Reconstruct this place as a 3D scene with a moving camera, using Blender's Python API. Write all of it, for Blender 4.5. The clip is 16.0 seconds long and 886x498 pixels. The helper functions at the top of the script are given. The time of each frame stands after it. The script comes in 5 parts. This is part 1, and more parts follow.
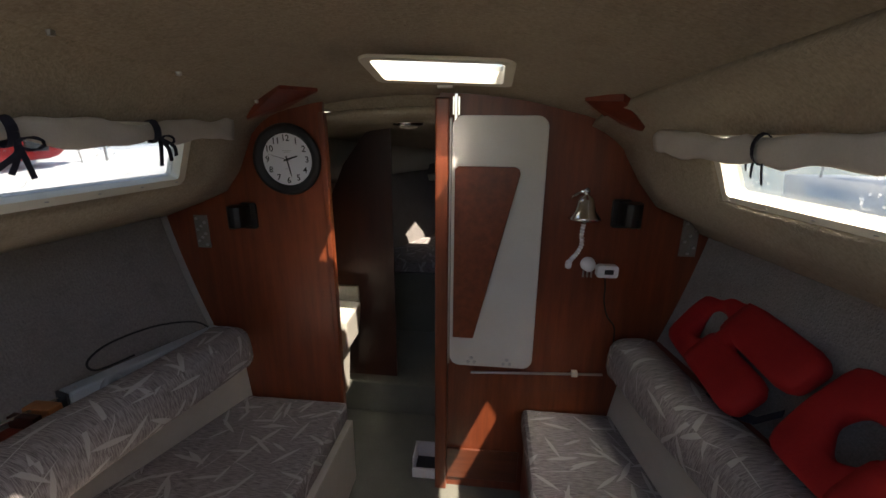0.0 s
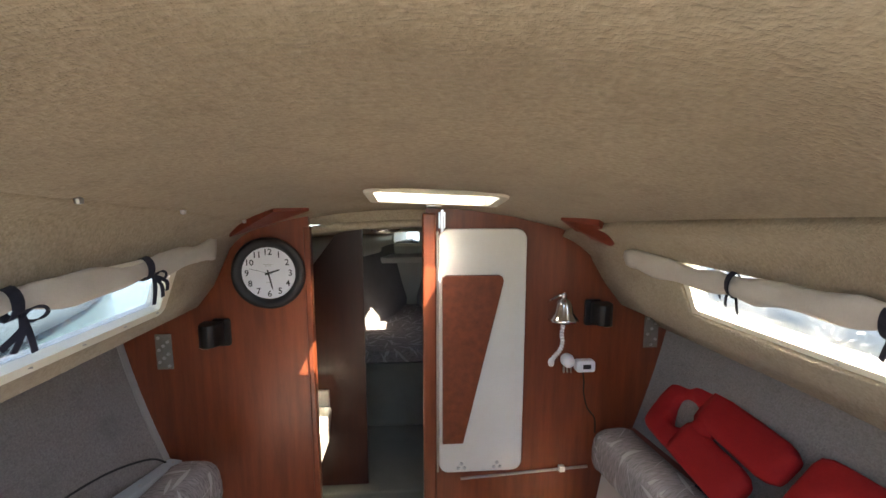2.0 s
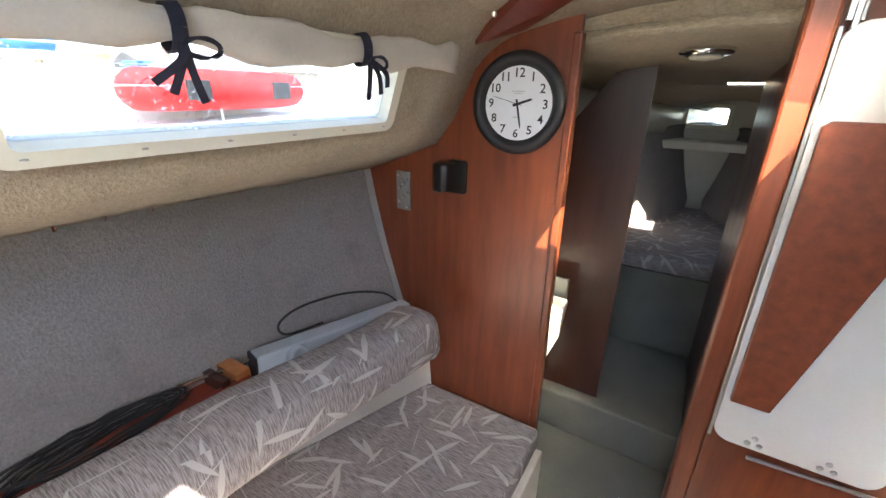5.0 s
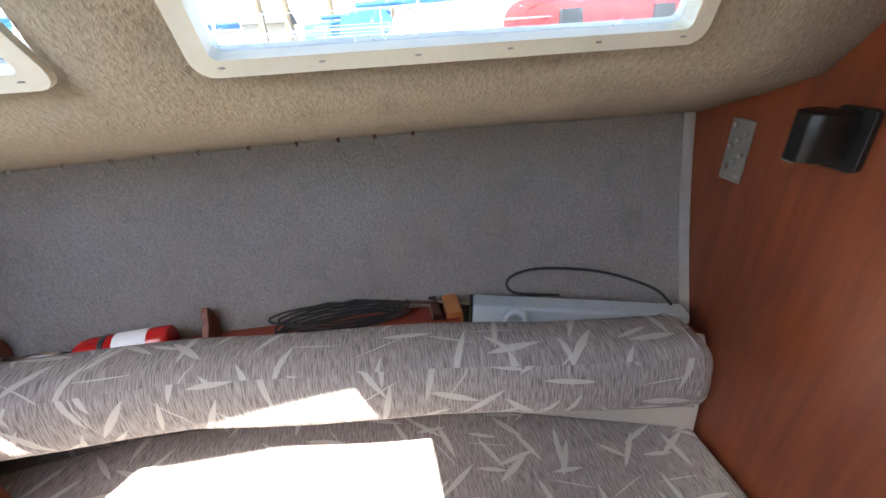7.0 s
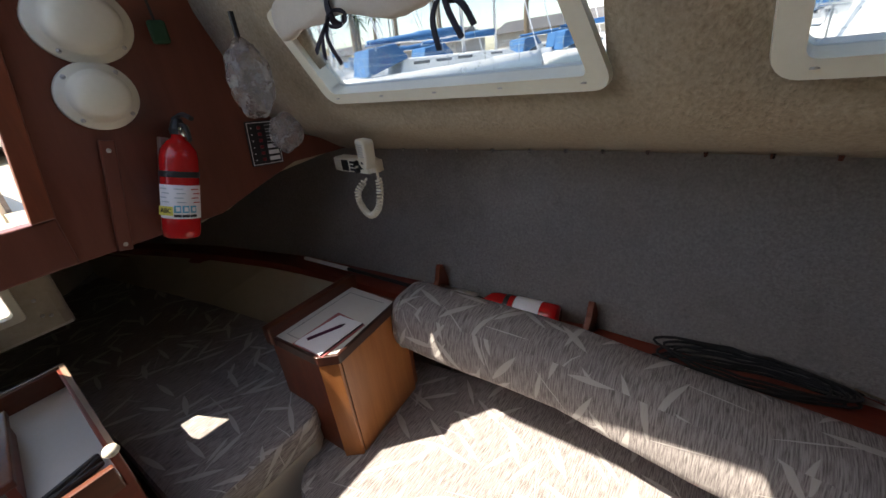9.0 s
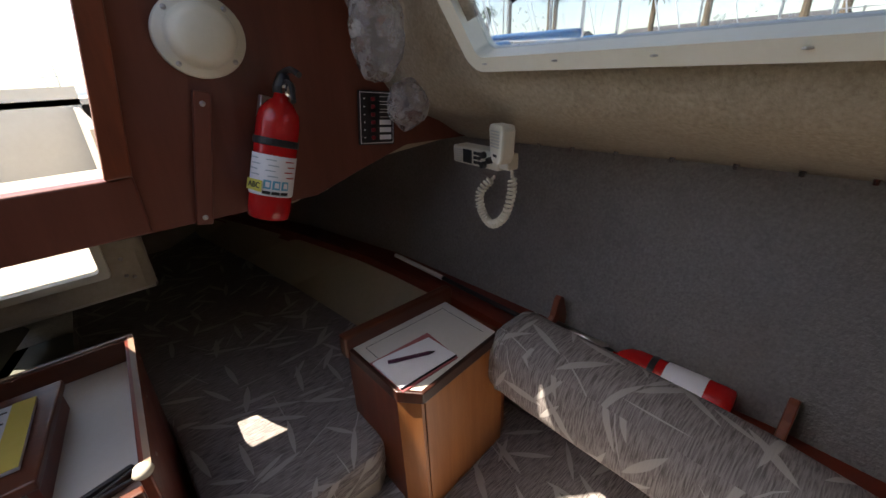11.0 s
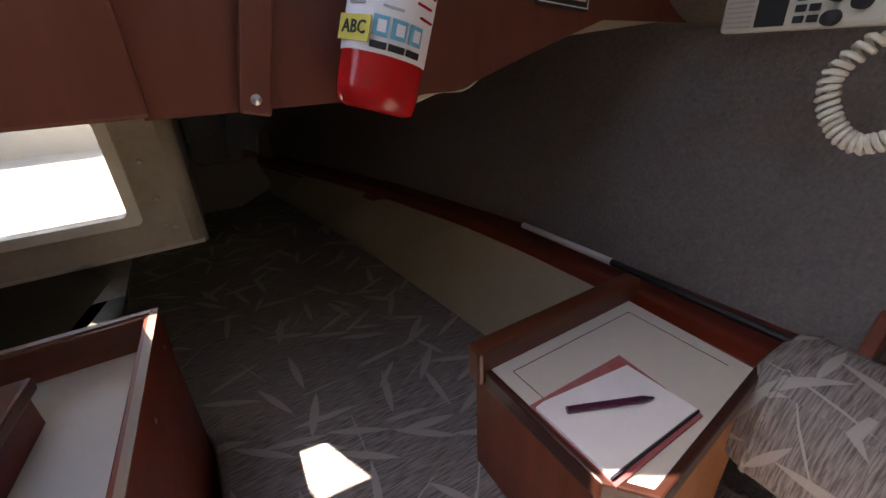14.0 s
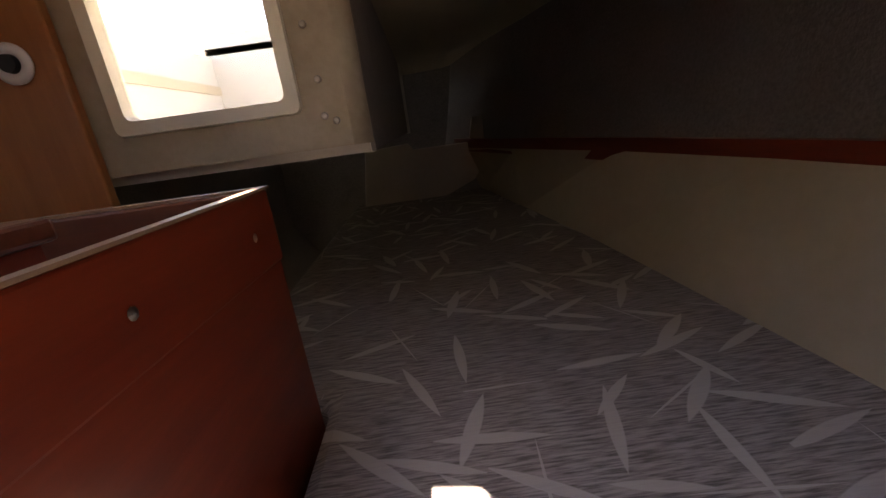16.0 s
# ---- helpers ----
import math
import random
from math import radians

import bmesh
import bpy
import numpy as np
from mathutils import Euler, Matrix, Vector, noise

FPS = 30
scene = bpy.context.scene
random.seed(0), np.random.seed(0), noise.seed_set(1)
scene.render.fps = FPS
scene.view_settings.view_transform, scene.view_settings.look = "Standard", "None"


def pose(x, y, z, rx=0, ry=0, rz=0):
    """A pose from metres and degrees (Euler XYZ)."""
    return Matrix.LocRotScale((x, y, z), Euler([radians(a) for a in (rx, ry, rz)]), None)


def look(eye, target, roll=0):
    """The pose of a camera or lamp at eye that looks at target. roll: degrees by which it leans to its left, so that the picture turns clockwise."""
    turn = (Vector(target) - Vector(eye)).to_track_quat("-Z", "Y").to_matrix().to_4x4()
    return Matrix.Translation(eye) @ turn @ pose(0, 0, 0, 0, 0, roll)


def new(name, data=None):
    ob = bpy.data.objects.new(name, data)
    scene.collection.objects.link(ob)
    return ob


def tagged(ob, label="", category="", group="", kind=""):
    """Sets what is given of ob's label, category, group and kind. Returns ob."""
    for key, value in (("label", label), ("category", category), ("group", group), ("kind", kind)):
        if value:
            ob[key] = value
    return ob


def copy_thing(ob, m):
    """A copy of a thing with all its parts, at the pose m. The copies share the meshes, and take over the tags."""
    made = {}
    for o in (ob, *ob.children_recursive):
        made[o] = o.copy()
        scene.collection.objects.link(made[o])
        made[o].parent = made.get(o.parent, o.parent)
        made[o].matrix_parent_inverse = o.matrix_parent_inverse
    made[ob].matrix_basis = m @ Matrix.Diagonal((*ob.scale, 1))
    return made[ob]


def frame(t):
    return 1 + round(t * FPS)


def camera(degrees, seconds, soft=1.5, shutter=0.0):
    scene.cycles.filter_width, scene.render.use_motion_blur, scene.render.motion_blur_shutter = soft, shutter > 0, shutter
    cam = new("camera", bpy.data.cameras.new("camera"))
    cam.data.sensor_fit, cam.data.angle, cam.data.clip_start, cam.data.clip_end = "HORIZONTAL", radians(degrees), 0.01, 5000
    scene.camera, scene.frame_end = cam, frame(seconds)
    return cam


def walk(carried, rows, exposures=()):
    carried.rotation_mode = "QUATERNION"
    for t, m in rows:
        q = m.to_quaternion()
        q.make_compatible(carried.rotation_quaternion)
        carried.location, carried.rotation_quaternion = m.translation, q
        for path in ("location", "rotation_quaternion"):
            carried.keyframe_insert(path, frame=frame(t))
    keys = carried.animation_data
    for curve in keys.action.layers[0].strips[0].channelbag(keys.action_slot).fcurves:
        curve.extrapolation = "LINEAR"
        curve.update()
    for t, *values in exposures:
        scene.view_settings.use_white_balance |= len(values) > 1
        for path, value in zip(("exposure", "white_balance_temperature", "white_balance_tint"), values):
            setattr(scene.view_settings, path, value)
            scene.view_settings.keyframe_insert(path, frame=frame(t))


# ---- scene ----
cam = camera(94.7, 16.0)
PATH = [
    (0, (0.166, 0.337, 1.732), (-0.041, 2.247, 1.176), 0.4),
    (0.5, (0.064, 0.318, 1.782), (0.074, 2.275, 1.367), -0.1),
    (1, (0.039, 0.291, 1.882), (0.134, 2.262, 1.553), -1.4),
    (1.5, (-0.005, 0.265, 1.946), (0.146, 2.242, 1.678), -0.6),
    (2, (-0.074, 0.318, 1.926), (0.062, 2.296, 1.665), 0.0),
    (2.5, (-0.122, 0.371, 1.907), (-0.057, 2.351, 1.631), 0.7),
    (3, (-0.16, 0.404, 1.867), (-0.198, 2.38, 1.563), 1.8),
    (3.5, (-0.083, 0.414, 1.783), (-0.362, 2.355, 1.388), 2.4),
    (3.7, (-0.069, 0.445, 1.763), (-0.428, 2.351, 1.275), 1.9),
    (5.8, (-0.235, 0.981, 1.6), (-1.607, 2.172, 0.764), -0.1),
    (6, (-0.229, 1.036, 1.594), (-1.704, 2.079, 0.737), -0.6),
    (6.5, (-0.241, 1.149, 1.593), (-1.899, 1.764, 0.66), -2.3),
    (7, (-0.246, 1.134, 1.586), (-1.996, 1.384, 0.649), -3.7),
    (7.5, (-0.243, 1.039, 1.598), (-2.034, 0.986, 0.708), -4.5),
    (8, (-0.218, 0.967, 1.61), (-1.96, 0.536, 0.728), -4.8),
    (8.5, (-0.254, 0.928, 1.612), (-1.831, 0.076, 0.726), -6.2),
    (9, (-0.27, 0.884, 1.616), (-1.699, -0.233, 0.774), -7.2),
    (9.5, (-0.276, 0.813, 1.617), (-1.644, -0.382, 0.779), -7.4),
    (10, (-0.288, 0.728, 1.611), (-1.632, -0.489, 0.767), -6.1),
    (10.2, (-0.307, 0.71, 1.604), (-1.615, -0.551, 0.768), -5.8),
    (12.3, (-0.47, 0.45, 1.477), (-1.544, -1.032, 0.671), 0.6),
    (12.5, (-0.469, 0.421, 1.469), (-1.543, -1.063, 0.665), 0.5),
    (13, (-0.457, 0.348, 1.439), (-1.545, -1.124, 0.632), -0.1),
    (13.5, (-0.469, 0.301, 1.398), (-1.492, -1.186, 0.537), -1.0),
    (14, (-0.472, 0.194, 1.34), (-1.38, -1.361, 0.469), -2.9),
    (14.5, (-0.511, 0.092, 1.241), (-1.215, -1.632, 0.509), -4.3),
    (15, (-0.574, -0.008, 1.155), (-0.991, -1.826, 0.432), -5.7),
    (15.5, (-0.568, -0.083, 1.047), (-0.778, -1.963, 0.398), -6.0),
    (16, (-0.53, -0.093, 1.017), (-0.543, -2.003, 0.424), -7.9),
]
EXPOSURES = [(0, 1.7, 7400, 14), (0.5, 2.45, 7400, 15), (1.0, 2.95, 7500, 15), (2.0, 3.4, 7400, 13), (3.7, 3.8, 7300, 12), (5.8, 4.1, 6900, 10), (7.3, 3.9, 6900, 9), (8.3, 2.8, 7100, 10), (9, 2.15, 7200, 11), (10, 2.05, 7300, 12), (12.5, 2.32, 7600, 16), (13.5, 2.7, 7700, 17), (14.5, 3.05, 7600, 17), (16, 3.6, 8300, 24)]
walk(cam, [(t, look(eye, target, roll)) for t, eye, target, roll in PATH], EXPOSURES)

# ---- light ----
SUN = Vector((-0.48, 0.43, -1.0)).normalized()
world = bpy.data.worlds.new("sky")
scene.world = world
world.use_nodes = True
wn = world.node_tree.nodes
sky = wn.new("ShaderNodeTexSky")
sky.sky_type = "NISHITA"
sky.sun_disc = False
sky.sun_elevation = math.asin(-SUN.z)
sky.sun_rotation = math.atan2(-SUN.x, -SUN.y)
world.node_tree.links.new(sky.outputs["Color"], wn["Background"].inputs["Color"])
wn["Background"].inputs["Strength"].default_value = 0.11
sun = new("sun", bpy.data.lights.new("sun", "SUN"))
sun.data.energy = 3.6
sun.data.angle = radians(0.5)
sun.data.color = (1.0, 0.95, 0.88)
sun.matrix_world = look((3, -3, 8), Vector((3, -3, 8)) + SUN)

# ---- materials ----


def material(name, rough=0.6, metal=0.0):
    m = bpy.data.materials.new(name)
    m.use_nodes = True
    p = m.node_tree.nodes["Principled BSDF"]
    p.inputs["Roughness"].default_value = rough
    p.inputs["Metallic"].default_value = metal
    return m, m.node_tree, p


def node(tree, kind, **values):
    n = tree.nodes.new(kind)
    for key, value in values.items():
        n.inputs[key].default_value = value
    return n


def math_node(tree, op, a, b=None):
    n = tree.nodes.new("ShaderNodeMath")
    n.operation = op
    for i, v in enumerate((a, b)):
        if v is None:
            continue
        if isinstance(v, (int, float)):
            n.inputs[i].default_value = v
        else:
            tree.links.new(v, n.inputs[i])
    return n.outputs[0]


def mix(tree, fac, a, b):
    n = tree.nodes.new("ShaderNodeMix")
    n.data_type = "RGBA"
    for i, v in ((0, fac), (6, a), (7, b)):
        if isinstance(v, tuple):
            n.inputs[i].default_value = (*v, 1)
        elif isinstance(v, (int, float)):
            n.inputs[i].default_value = v
        else:
            tree.links.new(v, n.inputs[i])
    return n.outputs[2]


def coords(tree, scale=(1, 1, 1), uv=False):
    c = tree.nodes.new("ShaderNodeTexCoord")
    m = tree.nodes.new("ShaderNodeMapping")
    m.inputs["Scale"].default_value = scale
    tree.links.new(c.outputs["UV" if uv else "Object"], m.inputs["Vector"])
    return m.outputs[0]


def noise_tex(tree, vec, scale, detail=4.0, rough=0.6):
    n = node(tree, "ShaderNodeTexNoise", Scale=scale, Detail=detail, Roughness=rough)
    tree.links.new(vec, n.inputs["Vector"])
    return n.outputs[0]


def ramp(tree, fac, lo, hi):
    n = tree.nodes.new("ShaderNodeMapRange")
    n.inputs[1].default_value, n.inputs[2].default_value = lo, hi
    tree.links.new(fac, n.inputs[0])
    return n.outputs[0]


def bump(tree, p, height, strength, dist):
    b = node(tree, "ShaderNodeBump", Strength=strength, Distance=dist)
    tree.links.new(height, b.inputs["Height"])
    tree.links.new(b.outputs[0], p.inputs["Normal"])


def mottled(name, a, b, rough=0.6, big=3.0, fine=60.0, lift=0.25, depth=0.002, metal=0.0, stain=None):
    """Two-scale variation of one colour, with fine relief."""
    m, t, p = material(name, rough, metal)
    v = coords(t)
    n1, n2 = noise_tex(t, v, big), noise_tex(t, v, fine)
    f = math_node(t, "ADD", math_node(t, "MULTIPLY", ramp(t, n1, 0.3, 0.7), 0.65), math_node(t, "MULTIPLY", ramp(t, n2, 0.3, 0.7), 0.35))
    col = mix(t, f, a, b)
    if stain:
        col = mix(t, math_node(t, "MULTIPLY", ramp(t, noise_tex(t, v, 1.7, 6.0), 0.55, 0.75), 0.7), col, stain)
    t.links.new(col, p.inputs["Base Color"])
    if lift:
        bump(t, p, n2, lift, depth)
    return m


def wood(name, dark, light, along=(14.0, 14.0, 1.2), rough=0.38, coat=0.25):
    m, t, p = material(name, rough)
    v = coords(t, along)
    g1 = noise_tex(t, v, 2.2, 6.0, 0.65)
    v2 = coords(t, tuple(a * 9 for a in along))
    g2 = noise_tex(t, v2, 2.0, 3.0, 0.6)
    f = math_node(t, "ADD", math_node(t, "MULTIPLY", ramp(t, g1, 0.3, 0.7), 0.7), math_node(t, "MULTIPLY", g2, 0.3))
    info = t.nodes.new("ShaderNodeObjectInfo")
    f = math_node(t, "ADD", f, math_node(t, "MULTIPLY", info.outputs["Random"], 0.12))
    t.links.new(mix(t, f, dark, light), p.inputs["Base Color"])
    t.links.new(ramp(t, noise_tex(t, coords(t), 5.0), -0.6, 2.2), p.inputs["Roughness"])
    p.inputs["Coat Weight"].default_value = coat
    p.inputs["Coat Roughness"].default_value = 0.3
    bump(t, p, g2, 0.12, 0.001)
    return m


def knit(name, a, b, tint):
    """Ribbed carpet lining."""
    m, t, p = material(name, 0.95)
    v = coords(t)
    n1 = noise_tex(t, v, 2.4, 5.0)
    n2 = noise_tex(t, coords(t, (1, 1, 1)), 120.0, 3.0)
    ribs = noise_tex(t, coords(t, (60.0, 190.0, 150.0)), 1.0, 2.0)
    blot = noise_tex(t, v, 9.0, 6.0, 0.7)
    f = math_node(t, "ADD", math_node(t, "MULTIPLY", ramp(t, n2, 0.3, 0.7), 0.55), math_node(t, "MULTIPLY", ramp(t, ribs, 0.3, 0.7), 0.45))
    col = mix(t, f, a, b)
    col = mix(t, math_node(t, "MULTIPLY", ramp(t, n1, 0.35, 0.75), 0.55), col, tint)
    col = mix(t, math_node(t, "MULTIPLY", ramp(t, blot, 0.52, 0.8), 0.45), col, tuple(0.62 * c for c in a))
    t.links.new(col, p.inputs["Base Color"])
    p.inputs["Sheen Weight"].default_value = 0.1
    bump(t, p, math_node(t, "ADD", n2, ribs), 0.85, 0.003)
    return m


def leaf_layer(t, v, off, length, width, thin):
    shift = t.nodes.new("ShaderNodeVectorMath")
    shift.inputs[1].default_value = (off, off * 1.7, 0)
    t.links.new(v, shift.inputs[0])
    vo = t.nodes.new("ShaderNodeTexVoronoi")
    vo.voronoi_dimensions = "2D"
    vo.inputs["Scale"].default_value = 1.0
    vo.inputs["Randomness"].default_value = 0.55
    t.links.new(shift.outputs[0], vo.inputs["Vector"])
    d = t.nodes.new("ShaderNodeVectorMath")
    d.operation = "SUBTRACT"
    t.links.new(shift.outputs[0], d.inputs[0])
    t.links.new(vo.outputs["Position"], d.inputs[1])
    sep = t.nodes.new("ShaderNodeSeparateColor")
    t.links.new(vo.outputs["Color"], sep.inputs[0])
    rot = t.nodes.new("ShaderNodeVectorRotate")
    rot.rotation_type = "Z_AXIS"
    t.links.new(d.outputs[0], rot.inputs["Vector"])
    t.links.new(math_node(t, "MULTIPLY", sep.outputs[0], 6.28), rot.inputs["Angle"])
    xy = t.nodes.new("ShaderNodeSeparateXYZ")
    t.links.new(rot.outputs[0], xy.inputs[0])
    u = math_node(t, "DIVIDE", xy.outputs[0], length)
    w = math_node(t, "DIVIDE", xy.outputs[1], width)
    # a pointed blade: |w| < (1 - u^2), cut by the random size of its cell
    blade = math_node(t, "SUBTRACT", math_node(t, "SUBTRACT", 1.0, math_node(t, "MULTIPLY", u, u)), math_node(t, "ABSOLUTE", w))
    keep = math_node(t, "GREATER_THAN", sep.outputs[1], thin)
    return math_node(t, "MULTIPLY", ramp(t, blade, 0.0, 0.18), keep)


def leaf_fabric(name):
    m, t, p = material(name, 0.92)
    v = coords(t, (6.3, 6.3, 1), uv=True)
    total = leaf_layer(t, v, 0.0, 0.44, 0.055, 0.12)
    for off, ln, wd, thin in ((3.31, 0.42, 0.05, 0.2), (7.77, 0.4, 0.065, 0.4), (11.4, 0.45, 0.012, 0.3), (17.9, 0.3, 0.045, 0.3)):
        total = math_node(t, "MAXIMUM", total, leaf_layer(t, v, off, ln, wd, thin))
    streak = noise_tex(t, coords(t, (26.0, 330.0, 1.0), uv=True), 1.0, 3.0)
    cloud = noise_tex(t, coords(t, (1, 1, 1), uv=True), 4.0)
    ground = mix(t, ramp(t, streak, 0.36, 0.6), (0.13, 0.115, 0.112), (0.37, 0.34, 0.325))
    ground = mix(t, math_node(t, "MULTIPLY", ramp(t, cloud, 0.35, 0.7), 0.35), ground, (0.20, 0.178, 0.18))
    leaf = mix(t, cloud, (0.43, 0.41, 0.39), (0.53, 0.505, 0.48))
    t.links.new(mix(t, math_node(t, "MULTIPLY", total, 0.85), ground, leaf), p.inputs["Base Color"])
    bump(t, p, math_node(t, "ADD", streak, total), 0.35, 0.0015)
    return m


def glass(name, tint=(0.95, 0.97, 0.97), rough=0.02):
    m, t, p = material(name, rough)
    p.inputs["Base Color"].default_value = (*tint, 1)
    p.inputs["Transmission Weight"].default_value = 1.0
    p.inputs["IOR"].default_value = 1.3
    return m


TEAK = wood("mahogany_panel", (0.098, 0.019, 0.008), (0.245, 0.058, 0.020))
TEAK_X = wood("mahogany_across", (0.075, 0.018, 0.009), (0.17, 0.048, 0.020), (1.2, 14, 14))
TEAK_Y = wood("mahogany_along", (0.11, 0.015, 0.008), (0.225, 0.038, 0.016), (14, 1.2, 14), coat=0.04)
WORN = wood("worn_edge_wood", (0.20, 0.12, 0.08), (0.36, 0.26, 0.19), (14, 1.2, 14), rough=0.6, coat=0.0)
# mahogany with the passage's dimness put into its colour; also trim and offcut
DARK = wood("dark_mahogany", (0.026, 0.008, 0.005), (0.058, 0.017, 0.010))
DULL = wood("faded_red_plywood", (0.115, 0.031, 0.018), (0.168, 0.051, 0.031), rough=0.6, coat=0.0)
# golden wood, lightened in colour so that the well panel looks sunlit
OAK = wood("lightened_golden_teak", (0.27, 0.09, 0.026), (0.44, 0.18, 0.06))
BEIGE = knit("beige_carpet_lining", (0.255, 0.205, 0.138), (0.485, 0.405, 0.295), (0.30, 0.255, 0.19))
GREY = knit("grey_carpet_lining", (0.18, 0.166, 0.157), (0.32, 0.298, 0.284), (0.215, 0.188, 0.165))
FABRIC = leaf_fabric("grey_leaf_fabric")
BUFF = mottled("buff_gelcoat", (0.42, 0.36, 0.25), (0.50, 0.44, 0.32), 0.5, 3, 40, 0.08)
WELL = mottled("stained_beige_moulding", (0.36, 0.31, 0.22), (0.50, 0.45, 0.35), 0.7, 5, 70, 0.3, stain=(0.20, 0.14, 0.09))
GEL = mottled("cream_gelcoat", (0.52, 0.49, 0.42), (0.60, 0.57, 0.50), 0.35, 3, 40, 0.05)
SOLE = mottled("grey_green_sole", (0.135, 0.138, 0.115), (0.20, 0.204, 0.17), 0.3, 4, 90, 0.1)
WHITE = mottled("white_laminate", (0.62, 0.59, 0.53), (0.68, 0.65, 0.60), 0.4, 4, 90, 0.06)
CREAM = mottled("cream_plastic", (0.72, 0.69, 0.56), (0.80, 0.77, 0.65), 0.4, 6, 80, 0.04)
IVORY = mottled("ivory_plastic", (0.66, 0.62, 0.50), (0.72, 0.68, 0.57), 0.35, 8, 90, 0.03)
BLACK = mottled("black_plastic", (0.010, 0.010, 0.011), (0.022, 0.022, 0.023), 0.5, 9, 120, 0.05)
RUBBER = mottled("black_rubber", (0.01, 0.01, 0.011), (0.022, 0.022, 0.022), 0.6, 9, 120, 0.05)
NAVY = mottled("navy_webbing", (0.008, 0.009, 0.02), (0.02, 0.022, 0.04), 0.85, 20, 300, 0.3)
CHROME = mottled("polished_chrome", (0.75, 0.75, 0.75), (0.85, 0.85, 0.84), 0.12, 9, 120, 0.0, metal=1.0)
STEEL = mottled("dull_steel", (0.45, 0.44, 0.42), (0.6, 0.59, 0.57), 0.35, 30, 200, 0.05, metal=1.0)
RED = mottled("red_life_vest_cloth", (0.34, 0.006, 0.008), (0.45, 0.011, 0.012), 0.85, 8, 150, 0.35)
REDPAINT = mottled("red_enamel", (0.42, 0.008, 0.010), (0.50, 0.012, 0.013), 0.22, 9, 80, 0.03)
PAPER = mottled("white_paper", (0.78, 0.78, 0.80), (0.84, 0.84, 0.86), 0.8, 9, 90, 0.05)
CLOTH = mottled("cream_curtain_cloth", (0.50, 0.46, 0.40), (0.60, 0.56, 0.50), 0.9, 9, 220, 0.3)
BLUEGREY = mottled("blue_grey_enamel", (0.36, 0.42, 0.46), (0.43, 0.48, 0.51), 0.4, 6, 90, 0.05)
GLASS = glass("window_glass", (0.70, 0.72, 0.72))
PLATE = mottled("grey_painted_steel", (0.20, 0.19, 0.17), (0.30, 0.28, 0.25), 0.55, 12, 90, 0.1, metal=0.3)


def marked_glass(name):
    """Clear pane with dried drops and salt marks."""
    m, t, p = material(name, 0.02)
    p.inputs["Transmission Weight"].default_value = 1.0
    p.inputs["IOR"].default_value = 1.3
    v = coords(t)
    spots = math_node(t, "MULTIPLY", ramp(t, noise_tex(t, v, 95.0, 3.0), 0.60, 0.68), ramp(t, noise_tex(t, v, 6.0), 0.42, 0.62))
    film = math_node(t, "MULTIPLY", ramp(t, noise_tex(t, v, 4.0), 0.4, 0.8), 0.12)
    p.inputs["Base Color"].default_value = (0.50, 0.53, 0.55, 1)
    d = t.nodes.new("ShaderNodeBsdfTranslucent")
    d.inputs["Color"].default_value = (0.6, 0.62, 0.6, 1)
    mx = t.nodes.new("ShaderNodeMixShader")
    t.links.new(math_node(t, "ADD", math_node(t, "MULTIPLY", spots, 0.5), film), mx.inputs[0])
    t.links.new(p.outputs[0], mx.inputs[1])
    t.links.new(d.outputs[0], mx.inputs[2])
    t.links.new(mx.outputs[0], t.nodes["Material Output"].inputs["Surface"])
    return m


MARKED = marked_glass("water_marked_glass")
SOOT = mottled("matt_black_lamp_paint", (0.004, 0.004, 0.004), (0.008, 0.008, 0.008), 0.45, 9, 120, 0.03)
STRIP = mottled("pale_grey_edging", (0.30, 0.285, 0.27), (0.38, 0.36, 0.34), 0.9, 9, 160, 0.2)


def film(name):
    """Thin milky plastic, partly see-through and creased."""
    m, t, p = material(name, 0.4)
    v = coords(t)
    crease = noise_tex(t, v, 38.0, 5.0, 0.7)
    t.links.new(mix(t, crease, (0.24, 0.21, 0.20), (0.5, 0.46, 0.44)), p.inputs["Base Color"])
    bump(t, p, crease, 0.6, 0.004)
    clear = t.nodes.new("ShaderNodeBsdfTransparent")
    clear.inputs["Color"].default_value = (0.82, 0.79, 0.78, 1)
    mx = t.nodes.new("ShaderNodeMixShader")
    t.links.new(ramp(t, crease, 0.15, 1.05), mx.inputs[0])
    t.links.new(clear.outputs[0], mx.inputs[1])
    t.links.new(p.outputs[0], mx.inputs[2])
    t.links.new(mx.outputs[0], t.nodes["Material Output"].inputs["Surface"])
    return m


SMOKE = film("milky_plastic_film")


# ---- mesh helpers ----


def finish(name, bm, mat, smooth=False):
    bmesh.ops.recalc_face_normals(bm, faces=bm.faces)
    me = bpy.data.meshes.new(name)
    bm.to_mesh(me)
    bm.free()
    me.materials.append(mat)
    if smooth:
        for f in me.polygons:
            f.use_smooth = True
    return me


def part(name, bm, mat, parent, label="", smooth=False):
    ob = new(name, finish(name, bm, mat, smooth))
    ob.parent = parent
    if label:
        ob["label"] = label
    return ob


def thing(name, label, category, group="", kind="", at=None):
    ob = new(name)
    ob.empty_display_size = 0.05
    if at is not None:
        ob.matrix_world = at if isinstance(at, Matrix) else Matrix.Translation(at)
    return tagged(ob, label, category, group, kind)


def solid(name, bm, mat, label, category, kind="", group="", smooth=False):
    return tagged(new(name, finish(name, bm, mat, smooth)), label, category, group, kind)


def structure(name, bm, mat, label="", smooth=False):
    return tagged(new(name, finish(name, bm, mat, smooth)), label, "", "", "structure")


